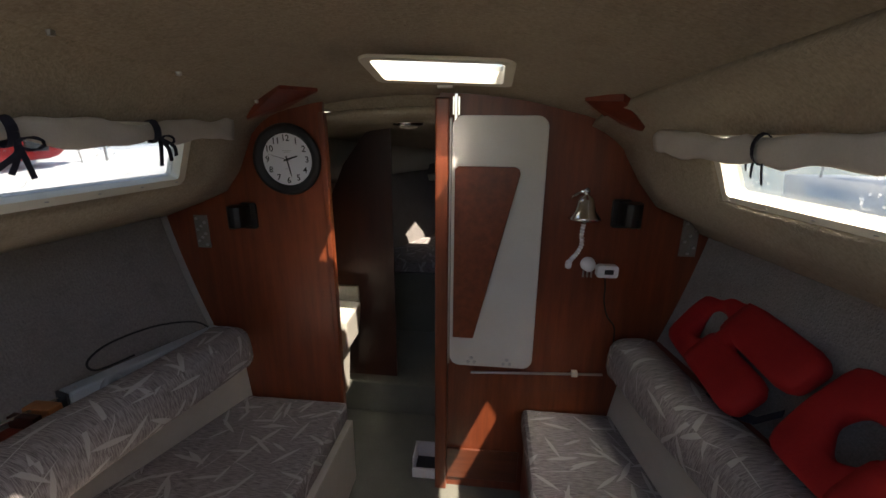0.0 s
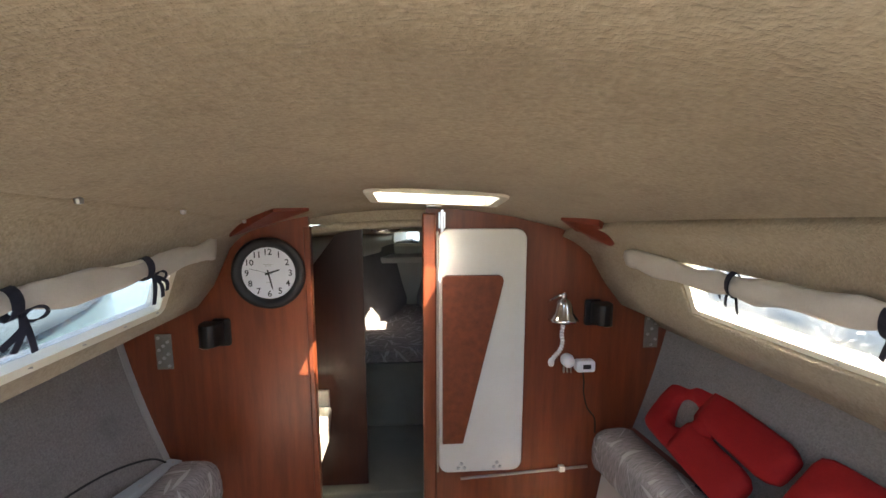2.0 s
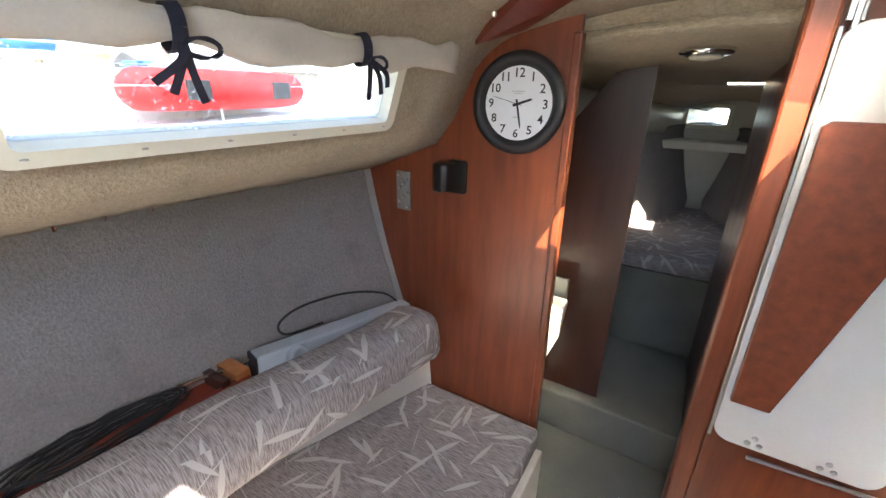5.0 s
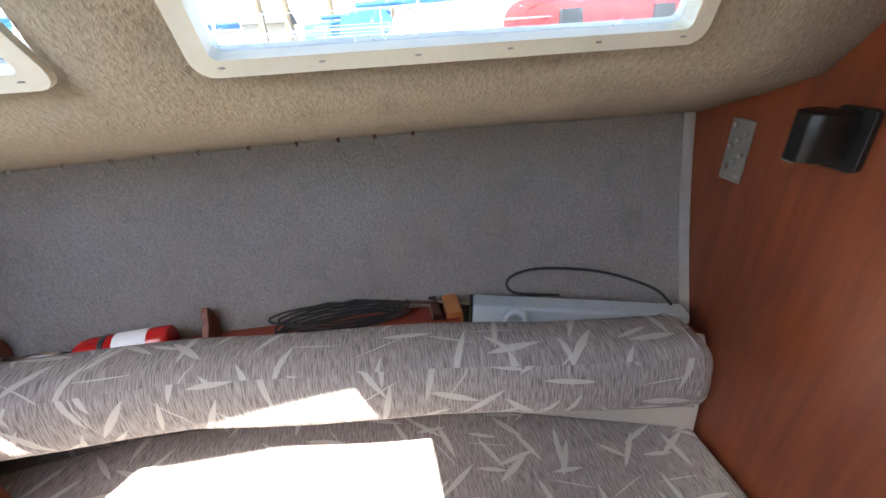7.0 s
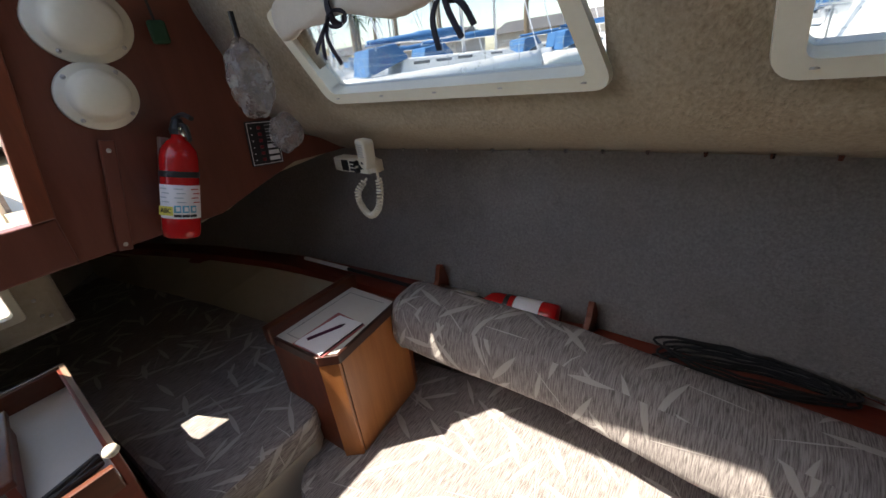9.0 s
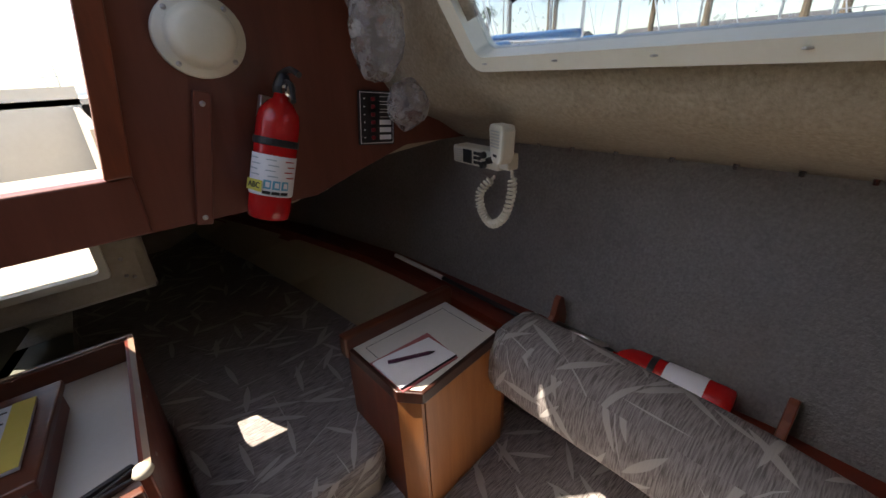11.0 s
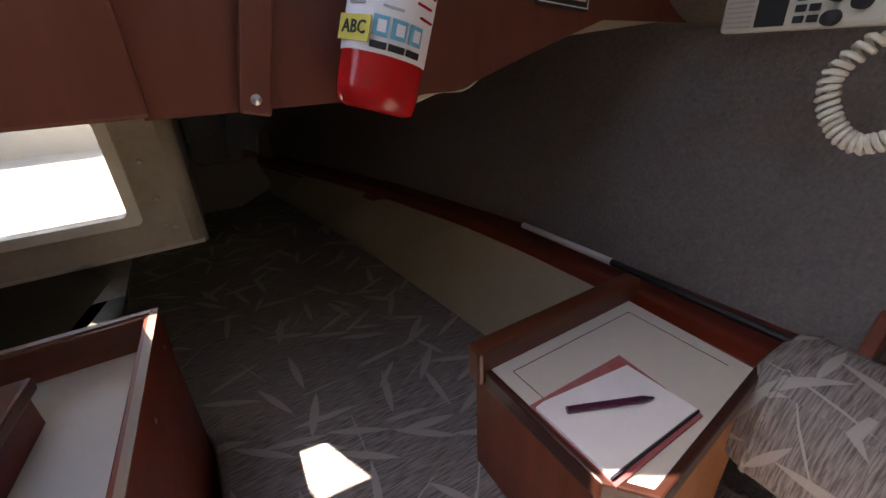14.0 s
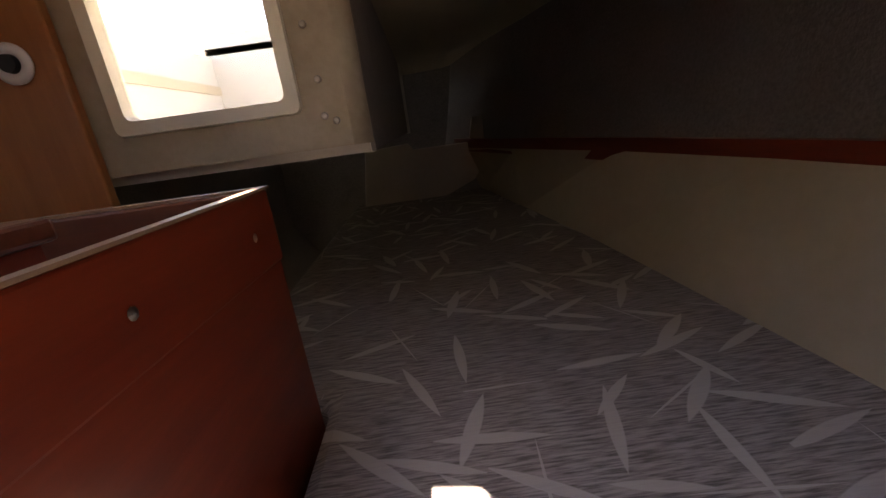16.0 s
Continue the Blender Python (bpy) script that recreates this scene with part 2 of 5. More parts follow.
def box(x0, x1, y0, y1, z0, z1, bevel=0.0, seg=2, bm=None):
    own = bmesh.new()
    bmesh.ops.create_cube(own, size=1.0)
    for v in own.verts:
        v.co = Vector((x0 + (v.co.x + 0.5) * (x1 - x0), y0 + (v.co.y + 0.5) * (y1 - y0), z0 + (v.co.z + 0.5) * (z1 - z0)))
    if bevel:
        bmesh.ops.bevel(own, geom=own.edges[:], offset=bevel, segments=seg, profile=0.5, affect="EDGES")
    return join(bm, own)


def join(bm, own):
    if bm is None:
        return own
    me = bpy.data.meshes.new("tmp")
    own.to_mesh(me)
    own.free()
    bm.from_mesh(me)
    bpy.data.meshes.remove(me)
    return bm


def prism(points, axis, a, b, bevel=0.0, bm=None):
    """A flat outline, extruded along an axis from a to b."""
    own = bmesh.new()
    put = {"x": lambda p, d: (d, p[0], p[1]), "y": lambda p, d: (p[0], d, p[1]), "z": lambda p, d: (p[0], p[1], d)}[axis]
    lo = [own.verts.new(put(p, a)) for p in points]
    hi = [own.verts.new(put(p, b)) for p in points]
    own.faces.new(lo)
    own.faces.new(hi[::-1])
    n = len(points)
    for i in range(n):
        own.faces.new((lo[i], lo[(i + 1) % n], hi[(i + 1) % n], hi[i]))
    if bevel:
        bmesh.ops.recalc_face_normals(own, faces=own.faces)
        bmesh.ops.bevel(own, geom=[e for e in own.edges if e.calc_face_angle(0) > 0.6], offset=bevel, segments=2, profile=0.5, affect="EDGES")
    return join(bm, own)


def rounded(x0, x1, y0, y1, r, n=5):
    pts = []
    for cx, cy, a0 in ((x1 - r, y1 - r, 0), (x0 + r, y1 - r, 90), (x0 + r, y0 + r, 180), (x1 - r, y0 + r, 270)):
        for i in range(n + 1):
            a = radians(a0 + 90 * i / n)
            pts.append((cx + r * math.cos(a), cy + r * math.sin(a)))
    return pts


def grid(rows, bm=None, close=False, skip=(), cap=False):
    """A sheet through rows of points, with cells left out."""
    own = bmesh.new()
    vs = [[own.verts.new(p) for p in r] for r in rows]
    n = len(rows[0])
    for i in range(len(rows) - 1):
        for j in range(n if close else n - 1):
            if (i, j) in skip:
                continue
            own.faces.new((vs[i][j], vs[i][(j + 1) % n], vs[i + 1][(j + 1) % n], vs[i + 1][j]))
    if cap:
        own.faces.new(vs[0])
        own.faces.new(vs[-1][::-1])
    return join(bm, own)


def tube(points, r, n=8, bm=None, closed=False):
    """A round bar along a line of points; r may be a list."""
    pts = [Vector(p) for p in points]
    rs = r if isinstance(r, (list, tuple)) else [r] * len(pts)
    rows, side = [], None
    for i, p in enumerate(pts):
        d = (pts[min(i + 1, len(pts) - 1)] - pts[max(i - 1, 0)]).normalized()
        if side is None:
            side = d.orthogonal().normalized()
        side = (side - d * side.dot(d)).normalized()
        up = d.cross(side)
        rows.append([p + rs[i] * (side * math.cos(2 * math.pi * k / n) + up * math.sin(2 * math.pi * k / n)) for k in range(n)])
    return grid(rows, bm, close=True, cap=True)


def curve_points(points, n=8):
    """A smooth line through points."""
    pts = [Vector(p) for p in points]
    out = []
    for i in range(len(pts) - 1):
        a, b, c, d = pts[max(i - 1, 0)], pts[i], pts[i + 1], pts[min(i + 2, len(pts) - 1)]
        for k in range(n):
            t = k / n
            out.append(0.5 * (2 * b + (c - a) * t + (2 * a - 5 * b + 4 * c - d) * t * t + (3 * b - a - 3 * c + d) * t ** 3))
    return out + [pts[-1]]


def lathe(profile, n=24, m=None, bm=None):
    """A turned shape: (radius, height) pairs about local z."""
    rows = [[Vector((r * math.cos(2 * math.pi * k / n), r * math.sin(2 * math.pi * k / n), h)) for k in range(n)] for r, h in profile]
    own = grid(rows, None, close=True, cap=True)
    if m is not None:
        bmesh.ops.transform(own, matrix=m, verts=own.verts)
    return join(bm, own)


def thicken(ob, t, offset=1.0):
    s = ob.modifiers.new("thickness", "SOLIDIFY")
    s.thickness, s.offset = t, offset
    return ob


def lerp(table, y):
    """A value from (y, value) pairs in rising order, smoothed."""
    if y <= table[0][0]:
        return table[0][1]
    for (a, u), (b, v) in zip(table, table[1:]):
        if y <= b:
            return u + (v - u) * (y - a) / (b - a)
    return table[-1][1]


def letters(name, text, size, mat, parent, m, label=""):
    cu = bpy.data.curves.new(name, "FONT")
    cu.body, cu.size, cu.align_x, cu.align_y, cu.extrude, cu.resolution_u = text, size, "CENTER", "CENTER", 0.0004, 2
    cu.offset = 0.011 * size
    tmp = bpy.data.objects.new(name, cu)
    me = bpy.data.meshes.new_from_object(tmp)
    bpy.data.objects.remove(tmp)
    me.materials.append(mat)
    ob = new(name, me)
    ob.parent = parent
    ob.matrix_local = m
    if label:
        ob["label"] = label
    return ob


FWD = Matrix(((1, 0, 0, 0), (0, 0, 1, 0), (0, 1, 0, 0), (0, 0, 0, 1)))


def wall_m(x, y, z, face=-1):
    """Local x right, y up, z out of a wall that faces aft (-1) or forward (1)."""
    if face < 0:
        m = Matrix(((1, 0, 0), (0, 0, -1), (0, 1, 0)))
    else:
        m = Matrix(((-1, 0, 0), (0, 0, 1), (0, 1, 0)))
    return Matrix.Translation((x, y, z)) @ m.to_4x4()


def fabric_uv(ob, seam=0.0):
    """Cloth laid over the shape: the weave runs athwart."""
    me = ob.data
    uv = me.uv_layers.new(name="cloth")
    for f in me.polygons:
        n = f.normal
        for li in f.loop_indices:
            c = me.vertices[me.loops[li].vertex_index].co
            if abs(n.y) > 0.75:
                uv.data[li].uv = (c.x + seam, c.z)
            else:
                uv.data[li].uv = ((c.x if abs(n.z) > 0.6 else c.z) + seam, c.y + 0.3 * seam)
    return ob


# ---- hull and coachroof ----
HULL_HI = [(-3.0, 0.72), (-2.0, 0.95), (-1.2, 1.19), (-0.6, 1.29), (0, 1.32), (0.6, 1.36), (1.3, 1.35), (2.0, 1.28), (3.0, 1.0), (4.2, 0.45), (5.0, 0.1)]
HULL_LO = [(-3.0, 0.62), (-2.0, 0.86), (-1.2, 1.10), (-0.6, 1.21), (0, 1.24), (0.6, 1.28), (1.3, 1.25), (2.0, 1.14), (3.0, 0.8), (4.2, 0.25), (5.0, 0.06)]
LEDGE = 1.365


def mirror_hull(x, side):
    return x if side < 0 else -0.2 - x


SPLAY = {-1: [(-0.3, 0.072), (0.1, 0.06), (1.0, 0.02), (1.6, 0.0), (2.0, -0.01)], 1: [(-0.3, 0.15), (0.1, 0.13), (0.9, 0.08), (1.6, 0.0), (2.0, -0.04)]}


def mirror_roof(x, side, y=1.6):
    """A coachroof place on either side; the sides draw together towards the bow."""
    d = lerp(SPLAY[side], y)
    return x - d if side < 0 else -0.09 - x + d


ROOF_LINE = [(-0.3, 2.09), (0.46, 2.078), (1.0, 2.022), (1.61, 1.952), (1.75, 1.933), (1.89, 1.908), (2.06, 1.86)]


def roof(x, y):
    """Height of the ceiling."""
    s = abs(x + 0.10)
    return lerp(ROOF_LINE, y) - 0.2 * s * s - 0.05 * s ** 4


HY = [-3.0 + 0.2 * i for i in range(41)]
for side, name in ((-1, "wall_port"), (1, "wall_starboard")):
    rows = []
    for y in HY:
        hi, lo = lerp(HULL_HI, y), lerp(HULL_LO, y)
        row = [(mirror_hull(-hi + 0.015, side), y, LEDGE + 0.06)]
        for k in range(9):
            s = k / 8
            z = LEDGE + 0.02 - s * (LEDGE + 0.02 - 0.86)
            row.append((mirror_hull(-(hi + (lo - hi) * (s * 0.7 + 0.3 * s * s)), side), y, z))
        row.append((mirror_hull(-lo - 0.02, side), y, 0.5))
        row.append((mirror_hull(-lo + 0.22, side), y, 0.1))
        rows.append(row)
    thicken(structure(name, grid(rows), GREY, "grey carpet-lined hull side of the cabin", True), 0.03, 1.0 if side < 0 else -1.0)

# coachroof sides: rows from the ledge up to the roof, with two window openings a side
WIN_Y = ((0.078, 0.708), (0.905, 1.652))
WIN_Y_S = ((0.07, 0.66), (0.83, 1.525))
WZ0, WZ1 = 1.562, 1.74


def side_profile(y, side):
    hi = lerp(HULL_HI, y)
    rx = [mirror_roof(v, side, y) for v in (-0.78, -0.74, -0.69)]
    top = roof(rx[0], y)
    return [(-hi, LEDGE), (-hi + 0.012, LEDGE - 0.008), (-hi + 0.06, LEDGE + 0.01), (-1.10, 1.42), (-0.97, 1.475), (-0.90, WZ0), (-0.828, min(WZ1, top - 0.06)), (-0.808, min(1.79, top - 0.04)), (-0.78, top - 0.016), (-0.74, roof(rx[1], y) - 0.004), (-0.69, roof(rx[2], y) + 0.003)]


for side, name in ((-1, "coachroof_side_port"), (1, "coachroof_side_starboard")):
    wins = WIN_Y if side < 0 else WIN_Y_S
    ys = [-0.295, -0.1, wins[0][0], 0.3, 0.5, wins[0][1], 0.7 + 0.1 * (side < 0), wins[1][0], 1.1, 1.35, wins[1][1], 1.8, 2.03]
    rows, skip = [], set()
    for i, y in enumerate(ys):
        rows.append([(mirror_hull(x, side) if k < 3 else mirror_roof(x, side, y), y, z) for k, (x, z) in enumerate(side_profile(y, side))])
        if any(a <= y < b for a, b in wins):
            skip.add((i, 5))
    ob = structure(name, grid(rows, skip=skip), BEIGE, "beige carpet-lined coachroof side", True)
    thicken(ob, 0.03, 1.0 if side < 0 else -1.0)

# ceiling with the deck hatch and the open companionway slide
HATCH = (-0.218, 0.215, 1.635, 1.865)
SLIDE = (-0.388, 0.34, 0.50)
xs = [-0.84, -0.74, -0.65, -0.55, SLIDE[0], HATCH[0], -0.1, 0.1, HATCH[1], 0.3, SLIDE[1], 0.53, 0.66, 0.80]
ys = [-0.295, -0.1, 0.1, 0.3, SLIDE[2], 0.7, 0.95, 1.2, 1.45, HATCH[2], HATCH[3], 1.95, 2.06]
skip = set()
for i, y in enumerate(ys[:-1]):
    for j, x in enumerate(xs[:-1]):
        if HATCH[0] <= x < HATCH[1] and HATCH[2] <= y < HATCH[3]:
            skip.add((i, j))
        if SLIDE[0] <= x < SLIDE[1] and y < SLIDE[2]:
            skip.add((i, j))
thicken(structure("ceiling", grid([[(x, y, roof(x, y)) for x in xs] for y in ys], skip=skip), BEIGE, "beige carpet-lined cabin ceiling", True), 0.035, 1.0)
# forward cabin ceiling
ys = [2.02, 2.4, 2.8, 3.28, 3.52, 4.4, 5.0]
rows = [[(x * lerp([(2, 1.0), (3.2, 0.85), (5, 0.2)], y), y, 1.80 - 0.075 * (y - 2.0) - 0.1 * x * x) for x in (-0.8, -0.4, -0.15, 0.14, 0.4, 0.8)] for y in ys]
fw_roof = structure("ceiling_forward", grid(rows, skip={(ys.index(3.28), 2)}), BEIGE, "pale forward cabin ceiling", True)
thicken(fw_roof, 0.03, 1.0)
for side, name in ((-1, "deck_port"), (1, "deck_starboard")):
    rows = []
    for y in ys:
        k = lerp([(2, 1.0), (3.2, 0.85), (5, 0.2)], y)
        rows.append([(side * 0.8 * k, y, 1.80 - 0.075 * (y - 2.0) - 0.064), (side * 0.85 * k, y, 1.45), (mirror_hull(-lerp(HULL_HI, y) - 0.02, side), y, LEDGE)])
    thicken(structure(name, grid(rows), GEL, "pale forward coachroof side", True), 0.03, 1.0)

structure("floor", prism([(-lerp(HULL_LO, y) + 0.2, y) for y in (-2.85, -2, -1.2, -0.6, 0, 0.6, 1.3, 2, 3, 3.3)] + [(lerp(HULL_LO, y) - 0.4, y) for y in (3.3, 3, 2, 1.3, 0.6, 0, -0.6, -1.2, -2, -2.85)], "z", -0.03, 0.0), SOLE, "glossy grey-green cabin sole")

# ---- main bulkhead ----
structure("bulkhead_port", prism([(-0.505, 0.0), (-0.505, 1.90), (-0.80, 1.84), (-0.845, 1.75), (-0.93, 1.545), (-1.0, 1.495), (-1.13, 1.44), (-1.36, 1.41), (-1.36, 1.36), (-1.24, 0.85), (-1.10, 0.36), (-0.95, 0.0)], "y", 2.0, 2.02), TEAK, "varnished reddish mahogany bulkhead")
structure("bulkhead_starboard", prism([(-0.03, 0.0), (-0.03, 1.90), (0.70, 1.84), (0.745, 1.75), (0.83, 1.545), (0.90, 1.495), (1.03, 1.44), (1.20, 1.41), (1.20, 1.36), (0.99, 0.85), (0.85, 0.36), (0.75, 0.0)], "y", 2.0, 2.02), TEAK, "varnished reddish mahogany bulkhead")
tagged(structure("trim", box(-0.045, 0.012, 1.965, 2.035, 0.0, 1.855, 0.008), TEAK, "mahogany door post"), "mahogany door post")
structure("trim", box(-0.525, -0.498, 1.99, 2.03, 0.32, 1.80, 0.006), TEAK, "mahogany edge trim of the bulkhead")
structure("trim", box(0.01, 0.36, 1.985, 1.999, 0.06, 0.235, 0.004), TEAK_X, "mahogany toe panel")

rows = []
for k in range(12):
    z = 1.36 - 0.88 * k / 11
    hi, lo = lerp(HULL_HI, 1.97), lerp(HULL_LO, 1.97)
    s = max(0.0, min(1.0, (LEDGE + 0.02 - z) / (LEDGE + 0.02 - 0.86)))
    x = -(hi + (lo - hi) * (s * 0.7 + 0.3 * s * s)) + 0.006 + max(0.0, 0.86 - z) * 0.33
    rows.append([(x, 1.968, z), (x + 0.004, 1.998, z)])
thicken(structure("trim", grid(rows), STRIP, "pale grey edge strip where lining meets bulkhead"), 0.004)

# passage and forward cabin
# these panels stand in shade, which their darkened wood colour deepens
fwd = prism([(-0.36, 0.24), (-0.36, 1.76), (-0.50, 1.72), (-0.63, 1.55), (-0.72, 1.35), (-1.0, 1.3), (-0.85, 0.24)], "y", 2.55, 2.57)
structure("bulkhead_forward_port", fwd, DARK, "mahogany forward bulkhead, darkened in colour for the dim passage")
structure("bulkhead_forward_starboard", box(0.02, 1.2, 2.55, 2.57, 0.0, 1.8), DARK, "mahogany forward bulkhead, darkened in colour for the dim passage")
structure("passage_wall", box(0.02, 0.04, 2.02, 3.2, 0.0, 1.8), DARK, "locker side in the passage, darkened in colour for its dimness")
structure("floor_forward", box(-1.0, 0.02, 2.5, 3.2, 0.0, 0.22, 0.01), SOLE, "moulded grey-green step")
structure("berth_front", box(-1.0, 0.9, 3.2, 3.23, 0.0, 0.70), SOLE, "moulded front of the forward berth")
cush = [( -0.95, 3.2), (0.8, 3.2), (0.25, 4.5), (-0.35, 4.5)]
fabric_uv(solid("berth_cushion", prism(cush, "z", 0.702, 0.80, 0.02), FABRIC, "grey leaf-patterned cushion on the forward berth", "cushion"))
structure("trim", box(-0.55, 0.0, 2.03, 2.06, 1.805, 1.95), BEIGE, "lined header over the passage")
for a, bb, c, d in ((-0.6, -0.30, 0.5, 1.7), (-0.02, 0.5, 0.5, 1.7), (-0.30, -0.02, 0.5, 1.42), (-0.30, -0.02, 1.56, 1.7)):
    structure("stem_wall", box(a, bb, 4.55, 4.58, c, d), GEL)
fwin = thing("window", "small bright window in the forward cabin", "window", "", "structure")
part("frame", grid([[(x, 4.55 + d, z) for x, z in rounded(-0.30 - g, -0.02 + g, 1.42 - g, 1.56 + g, 0.02)] for g, d in ((0.02, -0.001), (0.018, -0.012), (-0.008, -0.012), (-0.01, 0.02))], close=True), CREAM, fwin, "cream frame")
structure("shelf_forward", box(-0.5, 0.4, 4.25, 4.5, 1.27, 1.33, 0.01), GEL, "cream moulded shelf")

# ---- aft bulkhead, bridge deck and cockpit well ----
AY = -0.28
left = [(-0.44, 1.295), (-0.44, 1.39), (-0.465, 1.6), (-0.53, 2.1), (-0.88, 2.05), (-0.91, 1.80), (-1.01, 1.56), (-1.08, 1.50), (-1.17, 1.45), (-1.36, 1.43), (-1.30, 1.365), (-1.05, 1.372), (-0.90, 1.33), (-0.78, 1.293)]
structure("bulkhead_aft_port", prism(left, "y", AY - 0.02, AY), DULL, "dull red-brown plywood aft bulkhead")
right = [(-0.09 - x + 0.15 * (x < -0.6), z) for x, z in left[::-1]]
structure("bulkhead_aft_starboard", prism(right, "y", AY - 0.02, AY), DULL, "dull red-brown plywood aft bulkhead")
structure("companionway_sill", box(-0.446, 0.36, AY - 0.03, AY + 0.012, 1.298, 1.405, 0.004), DULL, "red-brown companionway sill plank")
structure("trim", prism([(-0.405, 1.406), (-0.445, 1.406), (-0.54, 2.03), (-0.50, 2.03)], "y", AY + 0.001, AY + 0.02, 0.003), TEAK, "mahogany companionway jamb with screws")
structure("trim", prism([(0.285, 1.406), (0.325, 1.406), (0.42, 2.03), (0.38, 2.03)], "y", AY + 0.001, AY + 0.02, 0.003), TEAK, "mahogany companionway jamb")
# unseen opening, added so that a sun patch falls on the quarter berth
SUN_GAP = [[(-0.150, -0.690), (-0.235, -0.675)], [(-0.185, -0.561), (-0.285, -0.551)]]
rows = []
# the aft edge is lengthened, unseen, to keep sun off the well window
for j, y in enumerate((-0.92, None, None, AY - 0.031)):
    row = []
    for i, x in enumerate((0.475, None, None, -0.475)):
        p = SUN_GAP[min(max(j - 1, 0), 1)][min(max(i - 1, 0), 1)]
        row.append((p[0] if x is None else x, p[1] if y is None else y, 1.301))
    rows.append(row)
thicken(structure("bridge_deck", grid(rows, skip={(1, 1)}), WELL, "stained beige underside of the bridge deck with an added opening for sun"), 0.03, 1.0)
wx0, wx1, wz0, wz1 = -0.338, -0.075, 1.068, 1.268
for a, b, c, d in ((-0.418, wx0, 1.0, 1.30), (wx1, 0.44, 1.0, 1.30), (wx0, wx1, wz1, 1.30), (wx0, wx1, 1.0, wz0)):
    structure("well_front", box(a, b, -0.79, -0.77, c, d), WELL, "stained beige moulded front of the cockpit well")
structure("well_side_port", box(-0.435, -0.423, -2.3, -0.80, 0.99, 1.45), GEL, "white side of the cockpit well")
structure("well_lining_port", box(-0.447, -0.436, -2.3, -0.80, 0.985, 1.45), GREY, "dark grey lined side of the cockpit well")
structure("well_side_starboard", box(0.44, 0.46, -2.3, -0.772, 0.99, 1.45), GEL)
structure("well_corner", tube([(-0.418, -0.7985, 1.0), (-0.418, -0.7985, 1.3)], 0.0285, 20), WELL, "rounded beige corner of the cockpit well", True)
structure("well_floor", box(-0.44, 0.44, -2.3, -0.79, 0.985, 1.0), GEL)
structure("well_aft", box(-0.46, 0.46, -2.32, -2.3, 0.98, 1.55), GEL)
for s, name in ((-1, "cockpit_deck_port"), (1, "cockpit_deck_starboard")):
    rows = [[(s * 0.43, y, 1.318), (s * 0.7, y, 1.332), (mirror_hull(-lerp(HULL_HI, y) - 0.12, s), y, LEDGE + 0.02)] for y in (-3.05, -2.3, -1.6, -1.0, AY - 0.006)]
    thicken(structure(name, grid(rows), BUFF, "buff underside of the cockpit seat"), 0.04, 1.0)
structure("transom", box(-0.80, 0.60, -2.9, -2.85, 0.0, 1.46), GREY)
structure("deck_aft", box(-0.80, 0.60, -3.0, -2.30, 1.46, 1.49), GEL, "white aft deck")
# the sun on this panel is only in its lighter wood colour
structure("well_panel", box(-0.03, 0.42, -0.769, -0.75, 0.90, 1.29, 0.004), OAK, "golden teak panel with sunlight put into its colour, and a round fitting")

# ---- port settee and quarter berth ----
seat_out = [(-0.475, 1.985), (-0.475, 1.2), (-0.52, 0.5), (-0.56, 0.1), (-0.60, -0.02), (-0.68, -0.10), (-0.76, -0.13), (-1.20, -0.13), (-1.27, 0.3), (-1.28, 0.95), (-1.23, 1.25), (-1.13, 1.5), (-0.99, 1.985)]
base_out = [(x + 0.02, y) if x > -0.9 else (x, y) for x, y in seat_out]
def raked(bm):
    """Lift a settee top evenly towards its aft end."""
    for v in bm.verts:
        if v.co.z > 0.2:
            v.co.z += 0.035 * (1.985 - v.co.y)
    return bm


structure("settee_plinth", raked(prism(base_out, "z", 0.0, 0.355, 0.006)), GEL, "cream moulded base of the settee")
fabric_uv(solid("settee_cushion", raked(prism(seat_out, "z", 0.357, 0.46, 0.022)), FABRIC, "grey leaf-patterned settee seat cushion", "cushion", smooth=False), 0.2)
BACK = [(0.0, 1.26), (0.6, 1.29), (0.95, 1.285), (1.2, 1.24), (1.99, 0.985)]
for name, ys, mat, label in (("settee_back", (1.18, 1.24, 1.26, 1.5, 1.75, 1.99), GEL, "cream moulded settee back"), ("settee_back_panel", (0.08, 0.5, 1.0, 1.17), FABRIC, "leaf-patterned panel below the bolster")):
    rows = [[(-lerp(BACK, y), y, 0.44), (-lerp(BACK, y) - 0.02, y, 0.70), (-lerp(BACK, y) - 0.06, y, 0.87 if y < 1.25 else 0.77)] for y in ys]
    ob = structure(name, grid(rows), mat, label)
    if mat is FABRIC:
        fabric_uv(ob, 0.9)
    thicken(ob, 0.02, -1.0)


def shelf_in(y):
    return lerp([(-2.2, 0.12), (0.05, 0.12), (0.2, 0.09), (1.3, 0.09)], y)


rows = [[(-lerp(HULL_LO, y) + 0.10, y, 0.765), (-lerp(HULL_LO, y) - 0.06, y, 0.77)] for y in (1.30, 1.5, 1.8, 1.99)]
thicken(structure("shelf_lower", grid(rows), TEAK_Y, "lower mahogany shelf by the bulkhead"), 0.02, -1.0)
structure("shelf_end", prism([(-1.28, 0.75), (-1.16, 0.75), (-1.16, 0.865), (-1.28, 0.865)], "y", 1.298, 1.31), TEAK, "step in the side shelf")
SHELF_Z = [(-2.2, 0.885), (0.05, 0.885), (0.2, 0.855), (1.3, 0.855)]
ysh = [-2.2, -1.8, -1.4, -1.0, -0.6, -0.2, 0.05, 0.2, 0.6, 1.0, 1.30]
